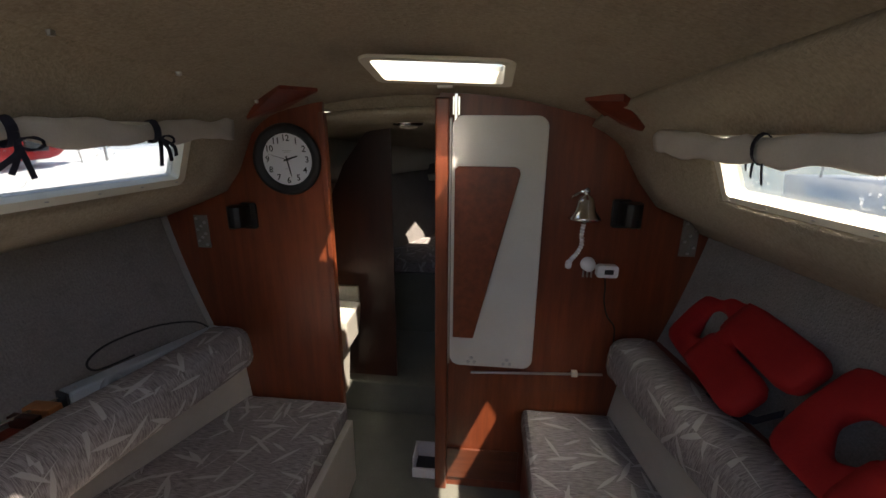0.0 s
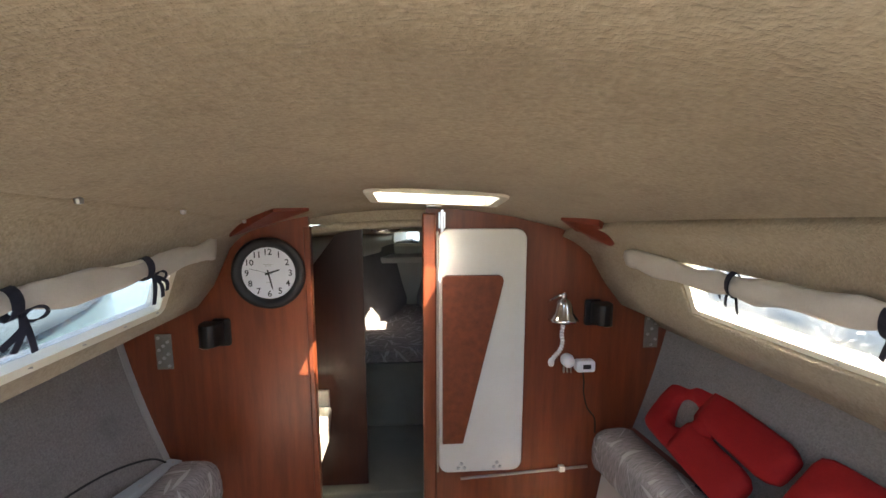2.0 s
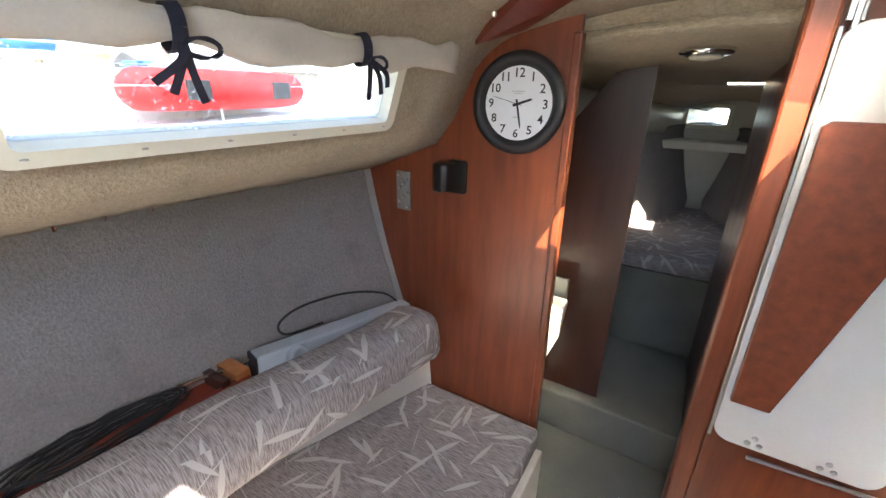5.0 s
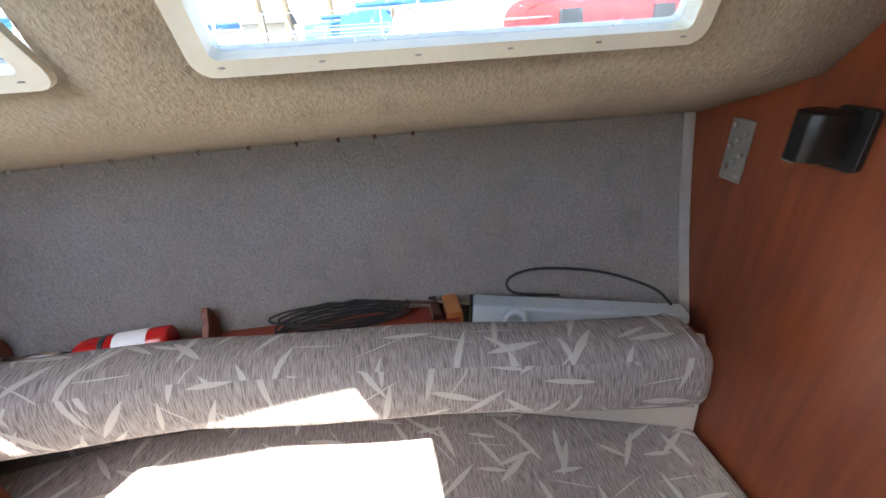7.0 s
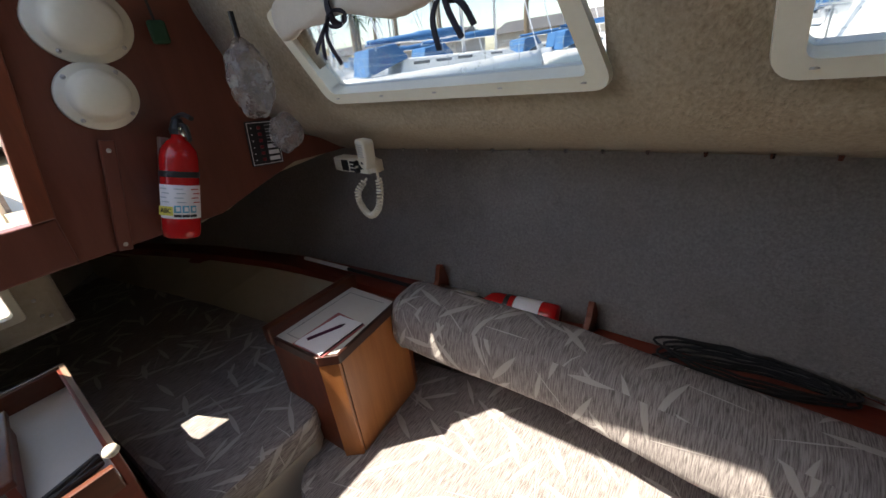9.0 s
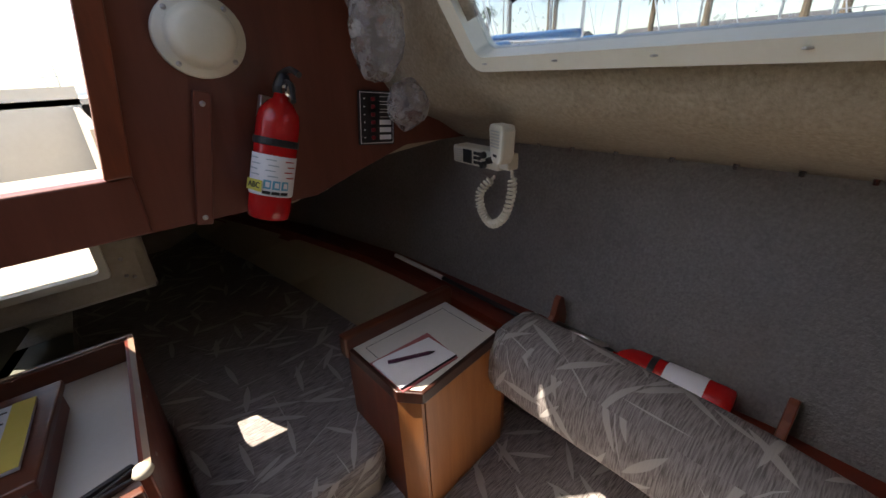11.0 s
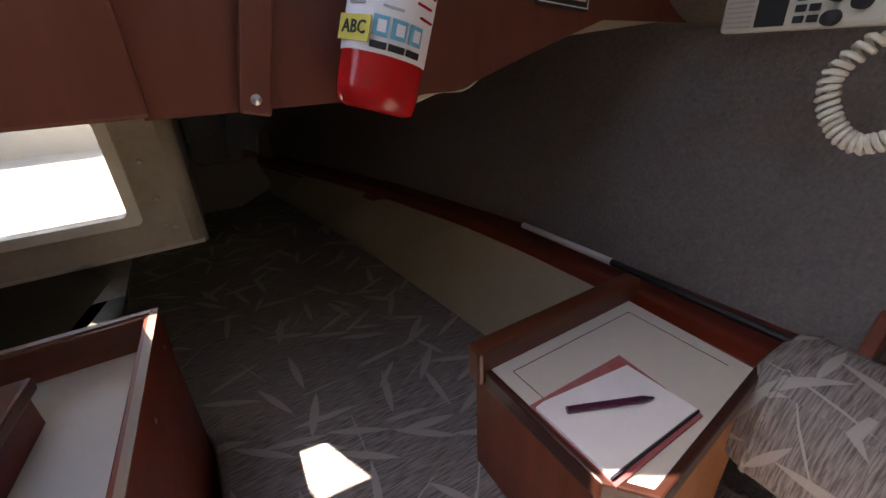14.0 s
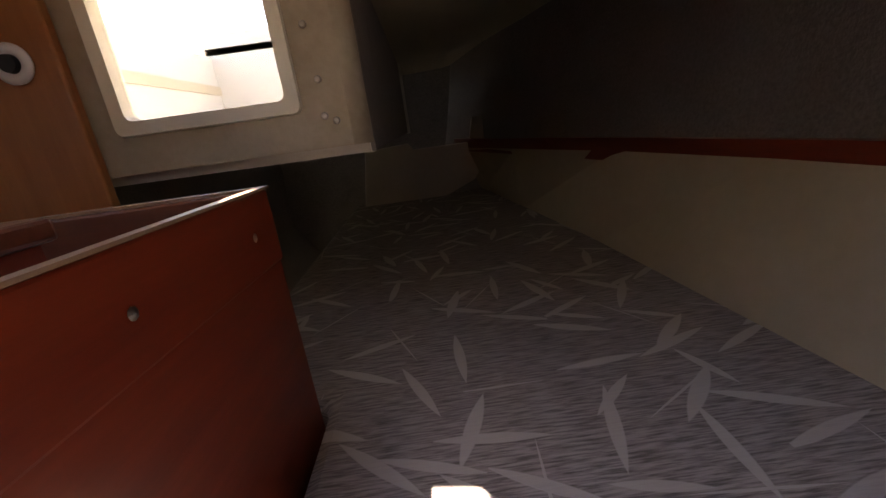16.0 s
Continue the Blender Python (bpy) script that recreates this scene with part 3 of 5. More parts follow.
rows = [[(-lerp(HULL_LO, y) + shelf_in(y), y, lerp(SHELF_Z, y)), (-lerp(HULL_LO, y) - 0.03, y, lerp(SHELF_Z, y) + 0.005)] for y in ysh]
thicken(structure("shelf_port", grid(rows), TEAK_Y, "mahogany side shelf along the hull"), 0.02, -1.0)
FIDDLE = [(-2.2, 0.925), (0.0, 0.925), (0.2, 0.88)]
rows = []
for y in ysh:
    x = -lerp(HULL_LO, y) + shelf_in(y) + 0.005
    rows.append([(x + 0.012, y, lerp(FIDDLE, y) - 0.055), (x + 0.012, y, lerp(FIDDLE, y)), (x - 0.006, y, lerp(FIDDLE, y)), (x - 0.006, y, lerp(FIDDLE, y) - 0.055)])
structure("shelf_fiddle", grid(rows, close=True, cap=True), TEAK_Y, "mahogany fiddle rail along the shelf")


def bolster(side):
    rows = []
    y_end = 1.838 if side < 0 else 1.945
    ys = [0.035, 0.045, 0.07] + [0.15 + 0.15 * i for i in range(11)] + [y_end - 0.035, y_end - 0.01, y_end]
    for y in ys:
        k = 0.82 if y in (ys[0], ys[-1]) else (0.95 if y in (ys[1], ys[-2]) else 1.0)
        cx = lerp([(0, -1.115), (0.6, -1.10), (1.2, -1.02), (1.95, -0.895)], y) + (0.004 * math.sin(y * 9))
        cz = 0.85 - 0.014 * y
        ring = []
        for j in range(20):
            a = 2 * math.pi * j / 20
            u, v = math.cos(a), math.sin(a)
            e = 0.66
            du = 0.092 * math.copysign(abs(u) ** e, u)
            dv = 0.098 * math.copysign(abs(v) ** e, v)
            lean = -0.1 * dv
            ring.append((cx + k * (du + lean), y, cz + k * dv + 0.003 * math.sin(7 * y + 3 * a)))
        rows.append(ring)
    bm = grid(rows, close=True)
    seams = [tube([rows[2][j] for j in range(20)] + [rows[2][0]], 0.0035, 6), tube([rows[-3][j] for j in range(20)] + [rows[-3][0]], 0.0035, 6)]
    ends = []
    for ring in (rows[0], rows[-1]):
        own = bmesh.new()
        own.faces.new([own.verts.new(p) for p in ring])
        ends.append(own)
    for m in [bm] + seams + ends:
        if side > 0:
            for v in m.verts:
                v.co.x = -0.12 - v.co.x
    return bm, seams, ends


for side, label, seam in ((-1, "long grey leaf-patterned bolster along the settee back", 0.7), (1, "long grey leaf-patterned bolster with life vests behind", 1.7)):
    bo = thing("bolster", label, "bolster", "settee bolsters")
    body, seams, ends = bolster(side)
    cover = fabric_uv(part("cover", body, FABRIC, bo, "grey leaf-patterned cover", True), seam)
    for sm in seams:
        fabric_uv(part("piping", sm, FABRIC, cover, "", True), seam)
    for en in ends:
        fabric_uv(part("end_panel", en, FABRIC, bo, "flat end panel"), seam + 0.4)

qb = [(-0.352, -0.08), (-0.40, -0.05), (-0.72, -0.05), (-0.77, -0.09), (-0.78, -0.215), (-1.03, -0.215), (-1.0, -0.46), (-0.94, -1.11), (-0.80, -2.1), (-0.15, -2.1), (-0.15, -0.62), (-0.352, -0.57)]
fabric_uv(solid("quarter_berth_cushion", prism(qb, "z", 0.58, 0.68, 0.02), FABRIC, "dark grey leaf-patterned quarter berth cushion", "cushion"), 3.3)
structure("quarter_berth_plinth", prism([(x, y - 0.012) for x, y in qb], "z", 0.0, 0.578, 0.008), GEL, "cream moulded quarter berth base")
rows = [[(-lerp([(-2.1, 0.80), (-1.11, 0.94), (-0.46, 1.0), (-0.1, 1.03)], y), y, 0.66), (-lerp(HULL_LO, y) + 0.12, y, 0.89)] for y in (-2.1, -1.6, -1.1, -0.7, -0.46, -0.2)]
thicken(structure("quarter_berth_liner", grid(rows), BUFF, "buff moulded liner beside the quarter berth"), 0.02, -1.0)
structure("berth_end", prism([(-0.2, 0.64), (-0.25, 0.93), (-0.45, 0.94), (-0.47, 0.91), (-0.73, 0.91), (-0.755, 1.02), (-0.80, 1.02), (-0.80, 0.84), (-0.74, 0.74), (-0.6, 0.68)], "y", -2.06, -2.02, 0.004), GEL, "cream moulded bracket at the end of the berth")

# ---- starboard settee ----
s_out = [(0.36, 1.985), (0.36, 0.9), (0.38, 0.1), (1.05, 0.1), (1.02, 1.2), (0.86, 1.985)]
structure("settee_plinth", prism([(x + (0.02 if x < 0.5 else 0), y) for x, y in s_out], "z", 0.0, 0.395, 0.006), TEAK_Y, "mahogany-fronted base of the settee")
fabric_uv(solid("settee_cushion", prism(s_out, "z", 0.397, 0.50, 0.022), FABRIC, "grey leaf-patterned settee seat cushion", "cushion"), 5.1)
rows = [[(lerp(HULL_LO, y) - 0.38, y, 0.48), (lerp(HULL_LO, y) - 0.33, y, 0.80), (lerp(HULL_LO, y) - 0.24, y, 0.85)] for y in (0.0, 0.5, 1.0, 1.5, 1.99)]
thicken(structure("settee_back_starboard", grid(rows), GEL, "cream moulded settee back"), 0.02, 1.0)
structure("galley_closure", box(0.37, 1.0, -0.6, 0.0, 0.0, 0.9), TEAK, "plain mahogany locker")
structure("galley_wall", box(0.37, 1.05, -0.62, -0.6, 0.0, 1.39), TEAK, "plain mahogany wall")


# ---- windows ----
def window(side, y0, y1, label, slant):
    """A cream-framed port with a rounded outline, lying in the sloping side."""
    ob = thing("window", label, "window", "cabin windows", "structure")
    r0 = Vector((-0.90, 0, WZ0))
    up = Vector((0.072, 0, WZ1 - WZ0))
    L, h = up.length, up.normalized()
    n = Vector((h.z, 0, -h.x))

    def at(y, v, d):
        p = r0 + h * v + n * d
        yy = y - slant * v
        return (mirror_roof(p.x, side, yy), yy, p.z)
    def ring(y0, y1, v0, v1, r, d):
        return [at(a, b, d) for a, b in rounded(y0, y1, v0, v1, r)]
    f0, f1, f2 = ring(y0 - 0.012, y1 + 0.012, -0.013, L + 0.013, 0.03, 0.002), ring(y0 - 0.01, y1 + 0.01, -0.011, L + 0.011, 0.029, 0.014), ring(y0 + 0.02, y1 - 0.02, 0.013, L - 0.013, 0.012, 0.014)
    f3 = ring(y0 + 0.021, y1 - 0.021, 0.014, L - 0.014, 0.012, -0.035)
    fr = part("frame", grid([f0, f1, f2, f3], close=True), CREAM, ob, "cream plastic frame", False)
    bm = bmesh.new()
    bm.faces.new([bm.verts.new(p) for p in ring(y0 + 0.015, y1 - 0.015, 0.012, L - 0.012, 0.012, -0.02)])
    pane = part("pane", bm, MARKED, ob, "water-marked clear pane")
    thicken(pane, 0.006)
    pane.visible_shadow = False
    k = max(3, round((y1 - y0) / 0.15))
    for i in range(k + 1):
        for v in (0.0, L):
            p = at(y0 + 0.03 + (y1 - y0 - 0.06) * i / k, v + (0.002 if v == 0 else -0.002), 0.015)
            part("screw", lathe([(0.0001, -0.001), (0.005, 0.0), (0.004, 0.002), (0.0001, 0.0026)], 8, Matrix.Translation(p)), STEEL, fr)
    return ob


for s in (-1, 1):
    window(s, *(WIN_Y if s < 0 else WIN_Y_S)[0], "short cabin window in a cream frame", 0.3)
    window(s, *(WIN_Y if s < 0 else WIN_Y_S)[1], "long cabin window in a cream frame", 0.06)

# deck hatch
hx0, hx1, hy0, hy1 = HATCH


def tilt(x, y, d):
    return (x, y, roof(x, y) + d)


hatch = thing("deck_hatch", "cream-framed deck hatch with a clear lid", "hatch", "", "structure")
rings = []
for g, d in ((0.022, -0.002), (0.020, -0.010), (-0.010, -0.010), (-0.012, 0.05)):
    rings.append([tilt(x, y, d) for x, y in rounded(hx0 - g, hx1 + g, hy0 - g, hy1 + g, 0.02 + max(g, 0))])
part("frame", grid(rings, close=True), CREAM, hatch, "cream frame")
bm = bmesh.new()
bm.faces.new([bm.verts.new(tilt(x, y, 0.03)) for x, y in rounded(hx0, hx1, hy0, hy1, 0.02)])
lid = part("pane", bm, GLASS, hatch, "clear lid")
thicken(lid, 0.008)
lid.visible_shadow = False
part("catch", box(-0.03, 0.03, hy1 + 0.035, hy1 + 0.055, roof(0, hy1) - 0.03, roof(0, hy1) - 0.006, 0.004), STEEL, hatch, "small latch")

# cockpit well window
qw = thing("window", "bright cockpit window in a cream frame", "window", "", "structure")
rings = [[(x, -0.77 + d, z) for x, z in rounded(wx0 - g, wx1 + g, wz0 - g, wz1 + g, 0.012)] for g, d in ((0.012, 0.001), (0.010, 0.008), (-0.010, 0.008), (-0.012, -0.02))]
part("frame", grid(rings, close=True), CREAM, qw, "cream frame")
bm = bmesh.new()
bm.faces.new([bm.verts.new((x, -0.78, z)) for x, z in rounded(wx0, wx1, wz0, wz1, 0.01)])
pane = part("pane", bm, GLASS, qw)
thicken(pane, 0.006)
pane.visible_shadow = False

# ---- things on the main bulkhead ----
def clock():
    c = thing("wall_clock", "round wall clock with black rim and white dial", "clock", at=wall_m(-0.667, 1.999, 1.613))
    part("rim", lathe([(0.105, 0.004), (0.143, 0.0), (0.147, 0.012), (0.142, 0.026), (0.128, 0.032), (0.116, 0.026), (0.108, 0.014), (0.105, 0.008)], 48), BLACK, c, "black rim", True)
    part("dial", lathe([(0.0001, 0.004), (0.109, 0.004), (0.109, 0.010), (0.0001, 0.010)], 40), PAPER, c, "white dial")
    for h in range(1, 13):
        a = radians(90 - 30 * h)
        letters("numeral", str(h), 0.036, BLACK, c, Matrix.Translation((0.086 * math.cos(a), 0.086 * math.sin(a), 0.0112)))
    for name, ang, ln, w in (("hour_hand", 72, 0.052, 0.004), ("minute_hand", 168, 0.073, 0.0032), ("second_hand", 285, 0.085, 0.0008)):
        bm = prism([(-w, -0.014), (w, -0.014), (w * 0.8, ln * 0.8), (0, ln), (-w * 0.8, ln * 0.8)], "z", 0.0135, 0.0145)
        bmesh.ops.rotate(bm, cent=(0, 0, 0), matrix=Matrix.Rotation(radians(-ang), 3, "Z"), verts=bm.verts)
        part(name, bm, BLACK, c)
    for v, w in ((0.036, 0.02), (0.030, 0.013), (-0.038, 0.012)):
        part("printed_bar", box(-w, w, v - 0.0012, v + 0.0012, 0.0101, 0.0106), STEEL, c)


clock()

table = thing("folding_table", "cream folding bulkhead table stowed upright with a mahogany leg", "table", at=wall_m(0, 1.998, 0))
part("tabletop", prism(rounded(0.022, 0.388, 0.715, 1.79, 0.045, 8), "z", 0.005, 0.034, 0.004), WHITE, table, "cream laminate tabletop")
part("leg", prism([(0.036, 0.862), (0.125, 0.862), (0.29, 1.575), (0.285, 1.592), (0.27, 1.6), (0.05, 1.6), (0.036, 1.588)], "z", 0.035, 0.053, 0.003), TEAK, table, "tapered mahogany leg")
part("edge_strip", box(0.012, 0.021, 0.72, 1.78, 0.004, 0.036, 0.002), STEEL, table, "piano hinge edge")
for x in (0.12, 0.278):
    for dx, dz in ((-0.014, 0), (0.014, 0), (0, 0.02)):
        part("screw", lathe([(0.0001, 0.033), (0.008, 0.034), (0.007, 0.037), (0.0001, 0.038)], 10, Matrix.Translation((x + dx, 0.735 + dz, 0))), STEEL, table)
part("latch", box(0.02, 0.052, 1.79, 1.86, 0.004, 0.02, 0.003), CHROME, table, "chrome latch")
part("latch_bolt", box(0.029, 0.043, 1.765, 1.87, 0.02, 0.032, 0.003), CHROME, table, "chrome latch bolt")

rail = thing("hinge_rail", "slim metal hinge rail on the bulkhead", "rail", at=wall_m(0, 1.998, 0))
part("bar", tube([(0.12, 0.668, 0.012), (0.70, 0.70, 0.012)], 0.006), STEEL, rail)
part("clip", box(0.565, 0.592, 0.685, 0.712, 0.004, 0.026, 0.003), CREAM, rail, "cream clip")


def wall_lamp(x, z, flip):
    l = thing("wall_lamp", "small black wall lamp with a tilted shade", "lamp", "bulkhead lamps", at=wall_m(x, 1.998, z))
    part("base", prism(rounded(-0.036 + 0.02 * flip, 0.036 + 0.02 * flip, -0.06, 0.055, 0.012), "z", 0.0, 0.014, 0.003), SOOT, l)
    half = [(-0.045, 0.015), (-0.045, 0.05), (-0.038, 0.075), (-0.02, 0.09), (0.005, 0.092), (0.022, 0.082), (0.032, 0.06), (0.034, 0.015)]
    part("shade", prism([(x * flip, z) for x, z in half], "y", -0.042, 0.048, 0.004), SOOT, l, "black half-round shade", True)
    part("rim", tube([((x * 1.02) * flip, -0.043, z) for x, z in half[:5]], 0.002, 6), CHROME, l)
    part("lens", prism([(x * 0.8 * flip, 0.015 + (z - 0.015) * 0.85) for x, z in half], "y", -0.0435, -0.0422), BLACK, l)


wall_lamp(-0.888, 1.372, 1)
wall_lamp(0.712, 1.425, -1)


def bolt_plate(x, z, n):
    p = thing("backing_plate", "grey steel backing plate with bolts", "plate", "bolted plates", at=wall_m(x, 1.998, z))
    pl = part("plate", box(-0.032, 0.032, -0.075, 0.075, 0, 0.006, 0.002), PLATE, p)
    for i in range(n):
        part("bolt", lathe([(0.0001, 0.005), (0.007, 0.006), (0.006, 0.011), (0.0001, 0.012)], 8, Matrix.Translation(((-0.018, 0.018, 0.0)[i % 3], 0.06 - 0.12 * i / (n - 1), 0))), STEEL, pl)


bolt_plate(-1.103, 1.29, 8)
bolt_plate(0.965, 1.33, 6)

bell = thing("ship_bell", "polished chrome ship's bell with a white bell rope", "bell", at=(0.54, 1.93, 1.41))
part("bell", lathe([(0.052, 0.0), (0.062, 0.0), (0.056, 0.012), (0.040, 0.035), (0.033, 0.07), (0.026, 0.085), (0.010, 0.092), (0.010, 0.10), (0.014, 0.108), (0.008, 0.118), (0.0001, 0.122)], 32), CHROME, bell, "chrome bell", True)
part("bracket", tube(curve_points([(-0.045, 0.068, 0.06), (-0.045, 0.03, 0.08), (-0.02, 0.0, 0.105), (0.0, 0.0, 0.102)]), 0.006), CHROME, bell, "chrome bracket")
part("clapper", tube([(0, 0, 0.06), (0, 0, -0.02)], [0.004, 0.010]), CHROME, bell)
rope = thing("bell_rope", "short white plaited bell rope", "rope", at=(0.54, 1.93, 1.41))
pts = curve_points([(0, 0, -0.022), (-0.004, 0.0, -0.06), (0.0, 0.0, -0.1), (-0.012, 0.0, -0.135), (-0.03, 0.01, -0.165), (-0.038, 0.015, -0.185)], 12)
part("strand", tube(pts, [0.008 + 0.003 * math.sin(i * 1.6) for i in range(len(pts))]), PAPER, rope)
part("knot", lathe([(0.0001, -0.02), (0.011, -0.015), (0.014, 0), (0.010, 0.014), (0.0001, 0.02)], 12, Matrix.Translation((-0.04, 0.015, -0.19))), PAPER, rope, "", True)

alarm = thing("gas_alarm", "white plug-in alarm with small dark display", "alarm", at=wall_m(0.64, 1.998, 1.19))
part("case", prism(rounded(-0.02, 0.065, -0.03, 0.022, 0.012), "z", 0.0, 0.035, 0.004), PAPER, alarm, "white case")
part("display", box(0.01, 0.045, -0.014, 0.006, 0.0345, 0.0365), BLACK, alarm, "dark display")
part("plug", lathe([(0.026, 0.0), (0.030, 0.012), (0.026, 0.04), (0.012, 0.046), (0.0001, 0.048)], 18, Matrix.Translation((-0.055, 0.022, 0))), PAPER, alarm, "white socket", True)
for i in range(3):
    part("prong", box(-0.072 + 0.016 * i, -0.066 + 0.016 * i, -0.035, -0.008, 0.01, 0.02), STEEL, alarm)
part("cord", tube(curve_points([(0.02, -0.03, 0.006), (0.028, -0.08, 0.006), (0.03, -0.14, 0.006), (0.05, -0.21, 0.006), (0.085, -0.26, 0.006), (0.09, -0.33, 0.006)]), 0.0035, 6), RUBBER, alarm, "thin black cord")

# mahogany pads on the ceiling
for pts in (((-0.469, 1.88), (-0.566, 1.778), (-0.774, 1.906), (-0.653, 1.968)), ((0.479, 1.834), (0.561, 1.687), (0.716, 1.802), (0.627, 1.923))):
    bm = bmesh.new()
    drop = [0.3 * max(0.0, abs(x + 0.045) - 0.66) + 0.18 * max(0.0, min(x - 0.5, 0.1)) for x, y in pts]
    lo = [bm.verts.new((x, y, roof(x, y) + 0.004)) for x, y in pts]
    hi = [bm.verts.new((x, y, roof(x, y) - 0.013 - d)) for (x, y), d in zip(pts, drop)]
    bm.faces.new(hi)
    for i in range(4):
        bm.faces.new((lo[i], lo[(i + 1) % 4], hi[(i + 1) % 4], hi[i]))
    solid("ceiling_pad", bm, TEAK_Y, "diamond-shaped mahogany pad on the ceiling", "wood pad", "", "ceiling pads")

for s, ys in ((-1, (0.85, 1.15, 1.48, 1.85)), (1, (0.9, 1.25, 1.62))):
    for y in ys:
        x = mirror_roof(-0.70, s, y)
        solid("ceiling_bolt", lathe([(0.0001, -0.014), (0.007, -0.012), (0.008, -0.002), (0.0001, 0.001)], 8, Matrix.Translation((x, y, roof(x, y)))), STEEL, "small steel dome bolt in the ceiling", "bolt", "", "ceiling bolts")

dome = thing("dome_light", "chrome dome light on the passage ceiling", "lamp", at=(-0.215, 2.3, 1.775))
part("ring", lathe([(0.05, 0.0), (0.075, -0.002), (0.07, -0.018), (0.05, -0.024), (0.045, -0.01)], 28), CHROME, dome, "chrome ring", True)
part("lens", lathe([(0.048, -0.015), (0.04, -0.03), (0.0001, -0.036), (0.0001, -0.02)], 24), IVORY, dome, "", True)

basin = thing("wash_basin", "white moulded wash basin cabinet in the head", "basin", at=(-0.55, 2.3, 0))
part("cabinet", prism([(-0.4, 0.0), (-0.08, 0.22), (-0.06, 0.5), (0.0, 0.6), (0.02, 0.79), (-0.4, 0.805)], "y", -0.12, 0.14, 0.015), GEL, basin)
part("splashback", box(-0.4, 0.005, 0.145, 0.16, 0.76, 0.88, 0.006), SOLE, basin, "grey-green splashback")

bx = thing("step_box", "small open white box on the sole", "box", at=(-0.11, 2.09, 0))
part("side", box(-0.06, 0.06, -0.07, -0.055, 0, 0.055, 0.003), PAPER, bx)
part("side", box(-0.06, -0.05, -0.054, 0.07, 0, 0.11, 0.003), PAPER, bx)
part("back", box(-0.049, 0.06, 0.06, 0.07, 0, 0.11, 0.003), PAPER, bx)
part("inside", box(-0.049, 0.06, -0.054, 0.059, 0, 0.02), BLACK, bx, "dark inside")


# ---- curtains ----
def curtain(side, y0, y1, ties, label):
    ob = thing("rolled_curtain", label, "curtain", "rolled curtains")
    rows = []
    cx = -0.815 if side < 0 else -0.785
    n = max(10, int((y1 - y0) / 0.035))
    for i in range(n + 1):
        y = y0 + (y1 - y0) * i / n
        near = min(abs(y - t) for t in ties)
        pinch = 1.0 - 0.35 * math.exp(-(near / 0.035) ** 2)
        end = 1.0 if 0 < i < n else 0.55
        ring = []
        for j in range(12):
            a = 2 * math.pi * j / 12
            rx, rz = 0.014 * end, 0.033 * pinch * (1.0 + 0.15 * math.sin(y * 21)) * (1.15 if i in (1, n - 1) else 1)
            wob = 0.004 * math.sin(y * 37 + 2 * a)
            ring.append((mirror_roof(cx + rx * math.cos(a) + wob, side, y), y, (1.725 if side < 0 else 1.70) + 0.006 * math.sin(y * 8) + rz * math.sin(a) + wob))
        rows.append(ring)
    part("cloth", grid(rows, close=True, cap=True), CLOTH, ob, "rolled cream cloth", True)
    for k, t in enumerate(ties):
        band = [(mirror_roof(cx + 0.02 * math.cos(a), side, t), t, (1.725 if side < 0 else 1.70) + 0.031 * math.sin(a)) for a in [2 * math.pi * i / 16 for i in range(17)]]
        part("tie", ribbon(band, 0.010), NAVY, ob, "navy tie band")
        for dy, dz, bend in ((0.05, -0.052, 0.012), (-0.014, -0.078, -0.008), (0.028, -0.066, 0.0)):
            s = 1 if k % 2 else -1
            tail = curve_points([(mirror_roof(-0.792, side, t), t, 1.705), (mirror_roof(-0.782, side, t), t + s * dy * 0.5 + bend, 1.705 + dz * 0.45), (mirror_roof(-0.79, side, t), t + s * dy, 1.705 + dz)], 5)
            part("ribbon", ribbon([(q.x, q.y, q.z) for q in tail], 0.0055), NAVY, ob, "hanging navy ribbon")
        loop = [(mirror_roof(-0.788, side, t), t + 0.024 + 0.026 * math.cos(a), 1.700 + 0.013 * math.sin(a)) for a in [2 * math.pi * i / 14 for i in range(15)]]
        part("bow", ribbon(loop, 0.0035), NAVY, ob, "navy bow loop")
    return ob


def ribbon(points, w):
    """A thin flat band along a line."""
    pts = [Vector(p) for p in points]
    rows = []
    for i, p in enumerate(pts):
        d = (pts[min(i + 1, len(pts) - 1)] - pts[max(i - 1, 0)]).normalized()
        s = Vector((0.3, 1, 0.2)).cross(d).cross(d)
        if s.length < 1e-4:
            s = Vector((0, 1, 0))
        s = s.normalized() * w
        n = d.cross(s).normalized() * 0.0012
        rows.append([p - s - n, p + s - n, p + s + n, p - s + n])
    return grid(rows, close=True, cap=True)


curtain(-1, 0.83, 1.86, (1.11, 1.48), "cream curtain rolled and tied over the long window")
curtain(-1, 0.05, 0.76, (0.24, 0.50), "cream curtain rolled and tied over the short window")
curtain(1, 0.83, 1.72, (0.96, 1.28), "cream curtain rolled and tied over the long window")
curtain(1, 0.05, 0.76, (0.24, 0.50), "cream curtain rolled and tied over the short window")

# edge bolts under the port ledge
for i in range(13):
    y = -0.02 + 0.105 * i + 0.012 * math.sin(i * 5.1)
    x = -lerp(HULL_HI, y) + 0.035
    solid("edge_bolt", lathe([(0.0001, -0.008), (0.005, -0.007), (0.006, 0.004), (0.0001, 0.006)], 8, Matrix.Translation((x, y, LEDGE - 0.002))), CHROME, "small metal bolt along the lining edge", "bolt", "", "lining bolts")


# ---- life vests ----
VEST_PRINT = mottled("dark_red_print", (0.30, 0.006, 0.008), (0.36, 0.01, 0.01), 0.8)


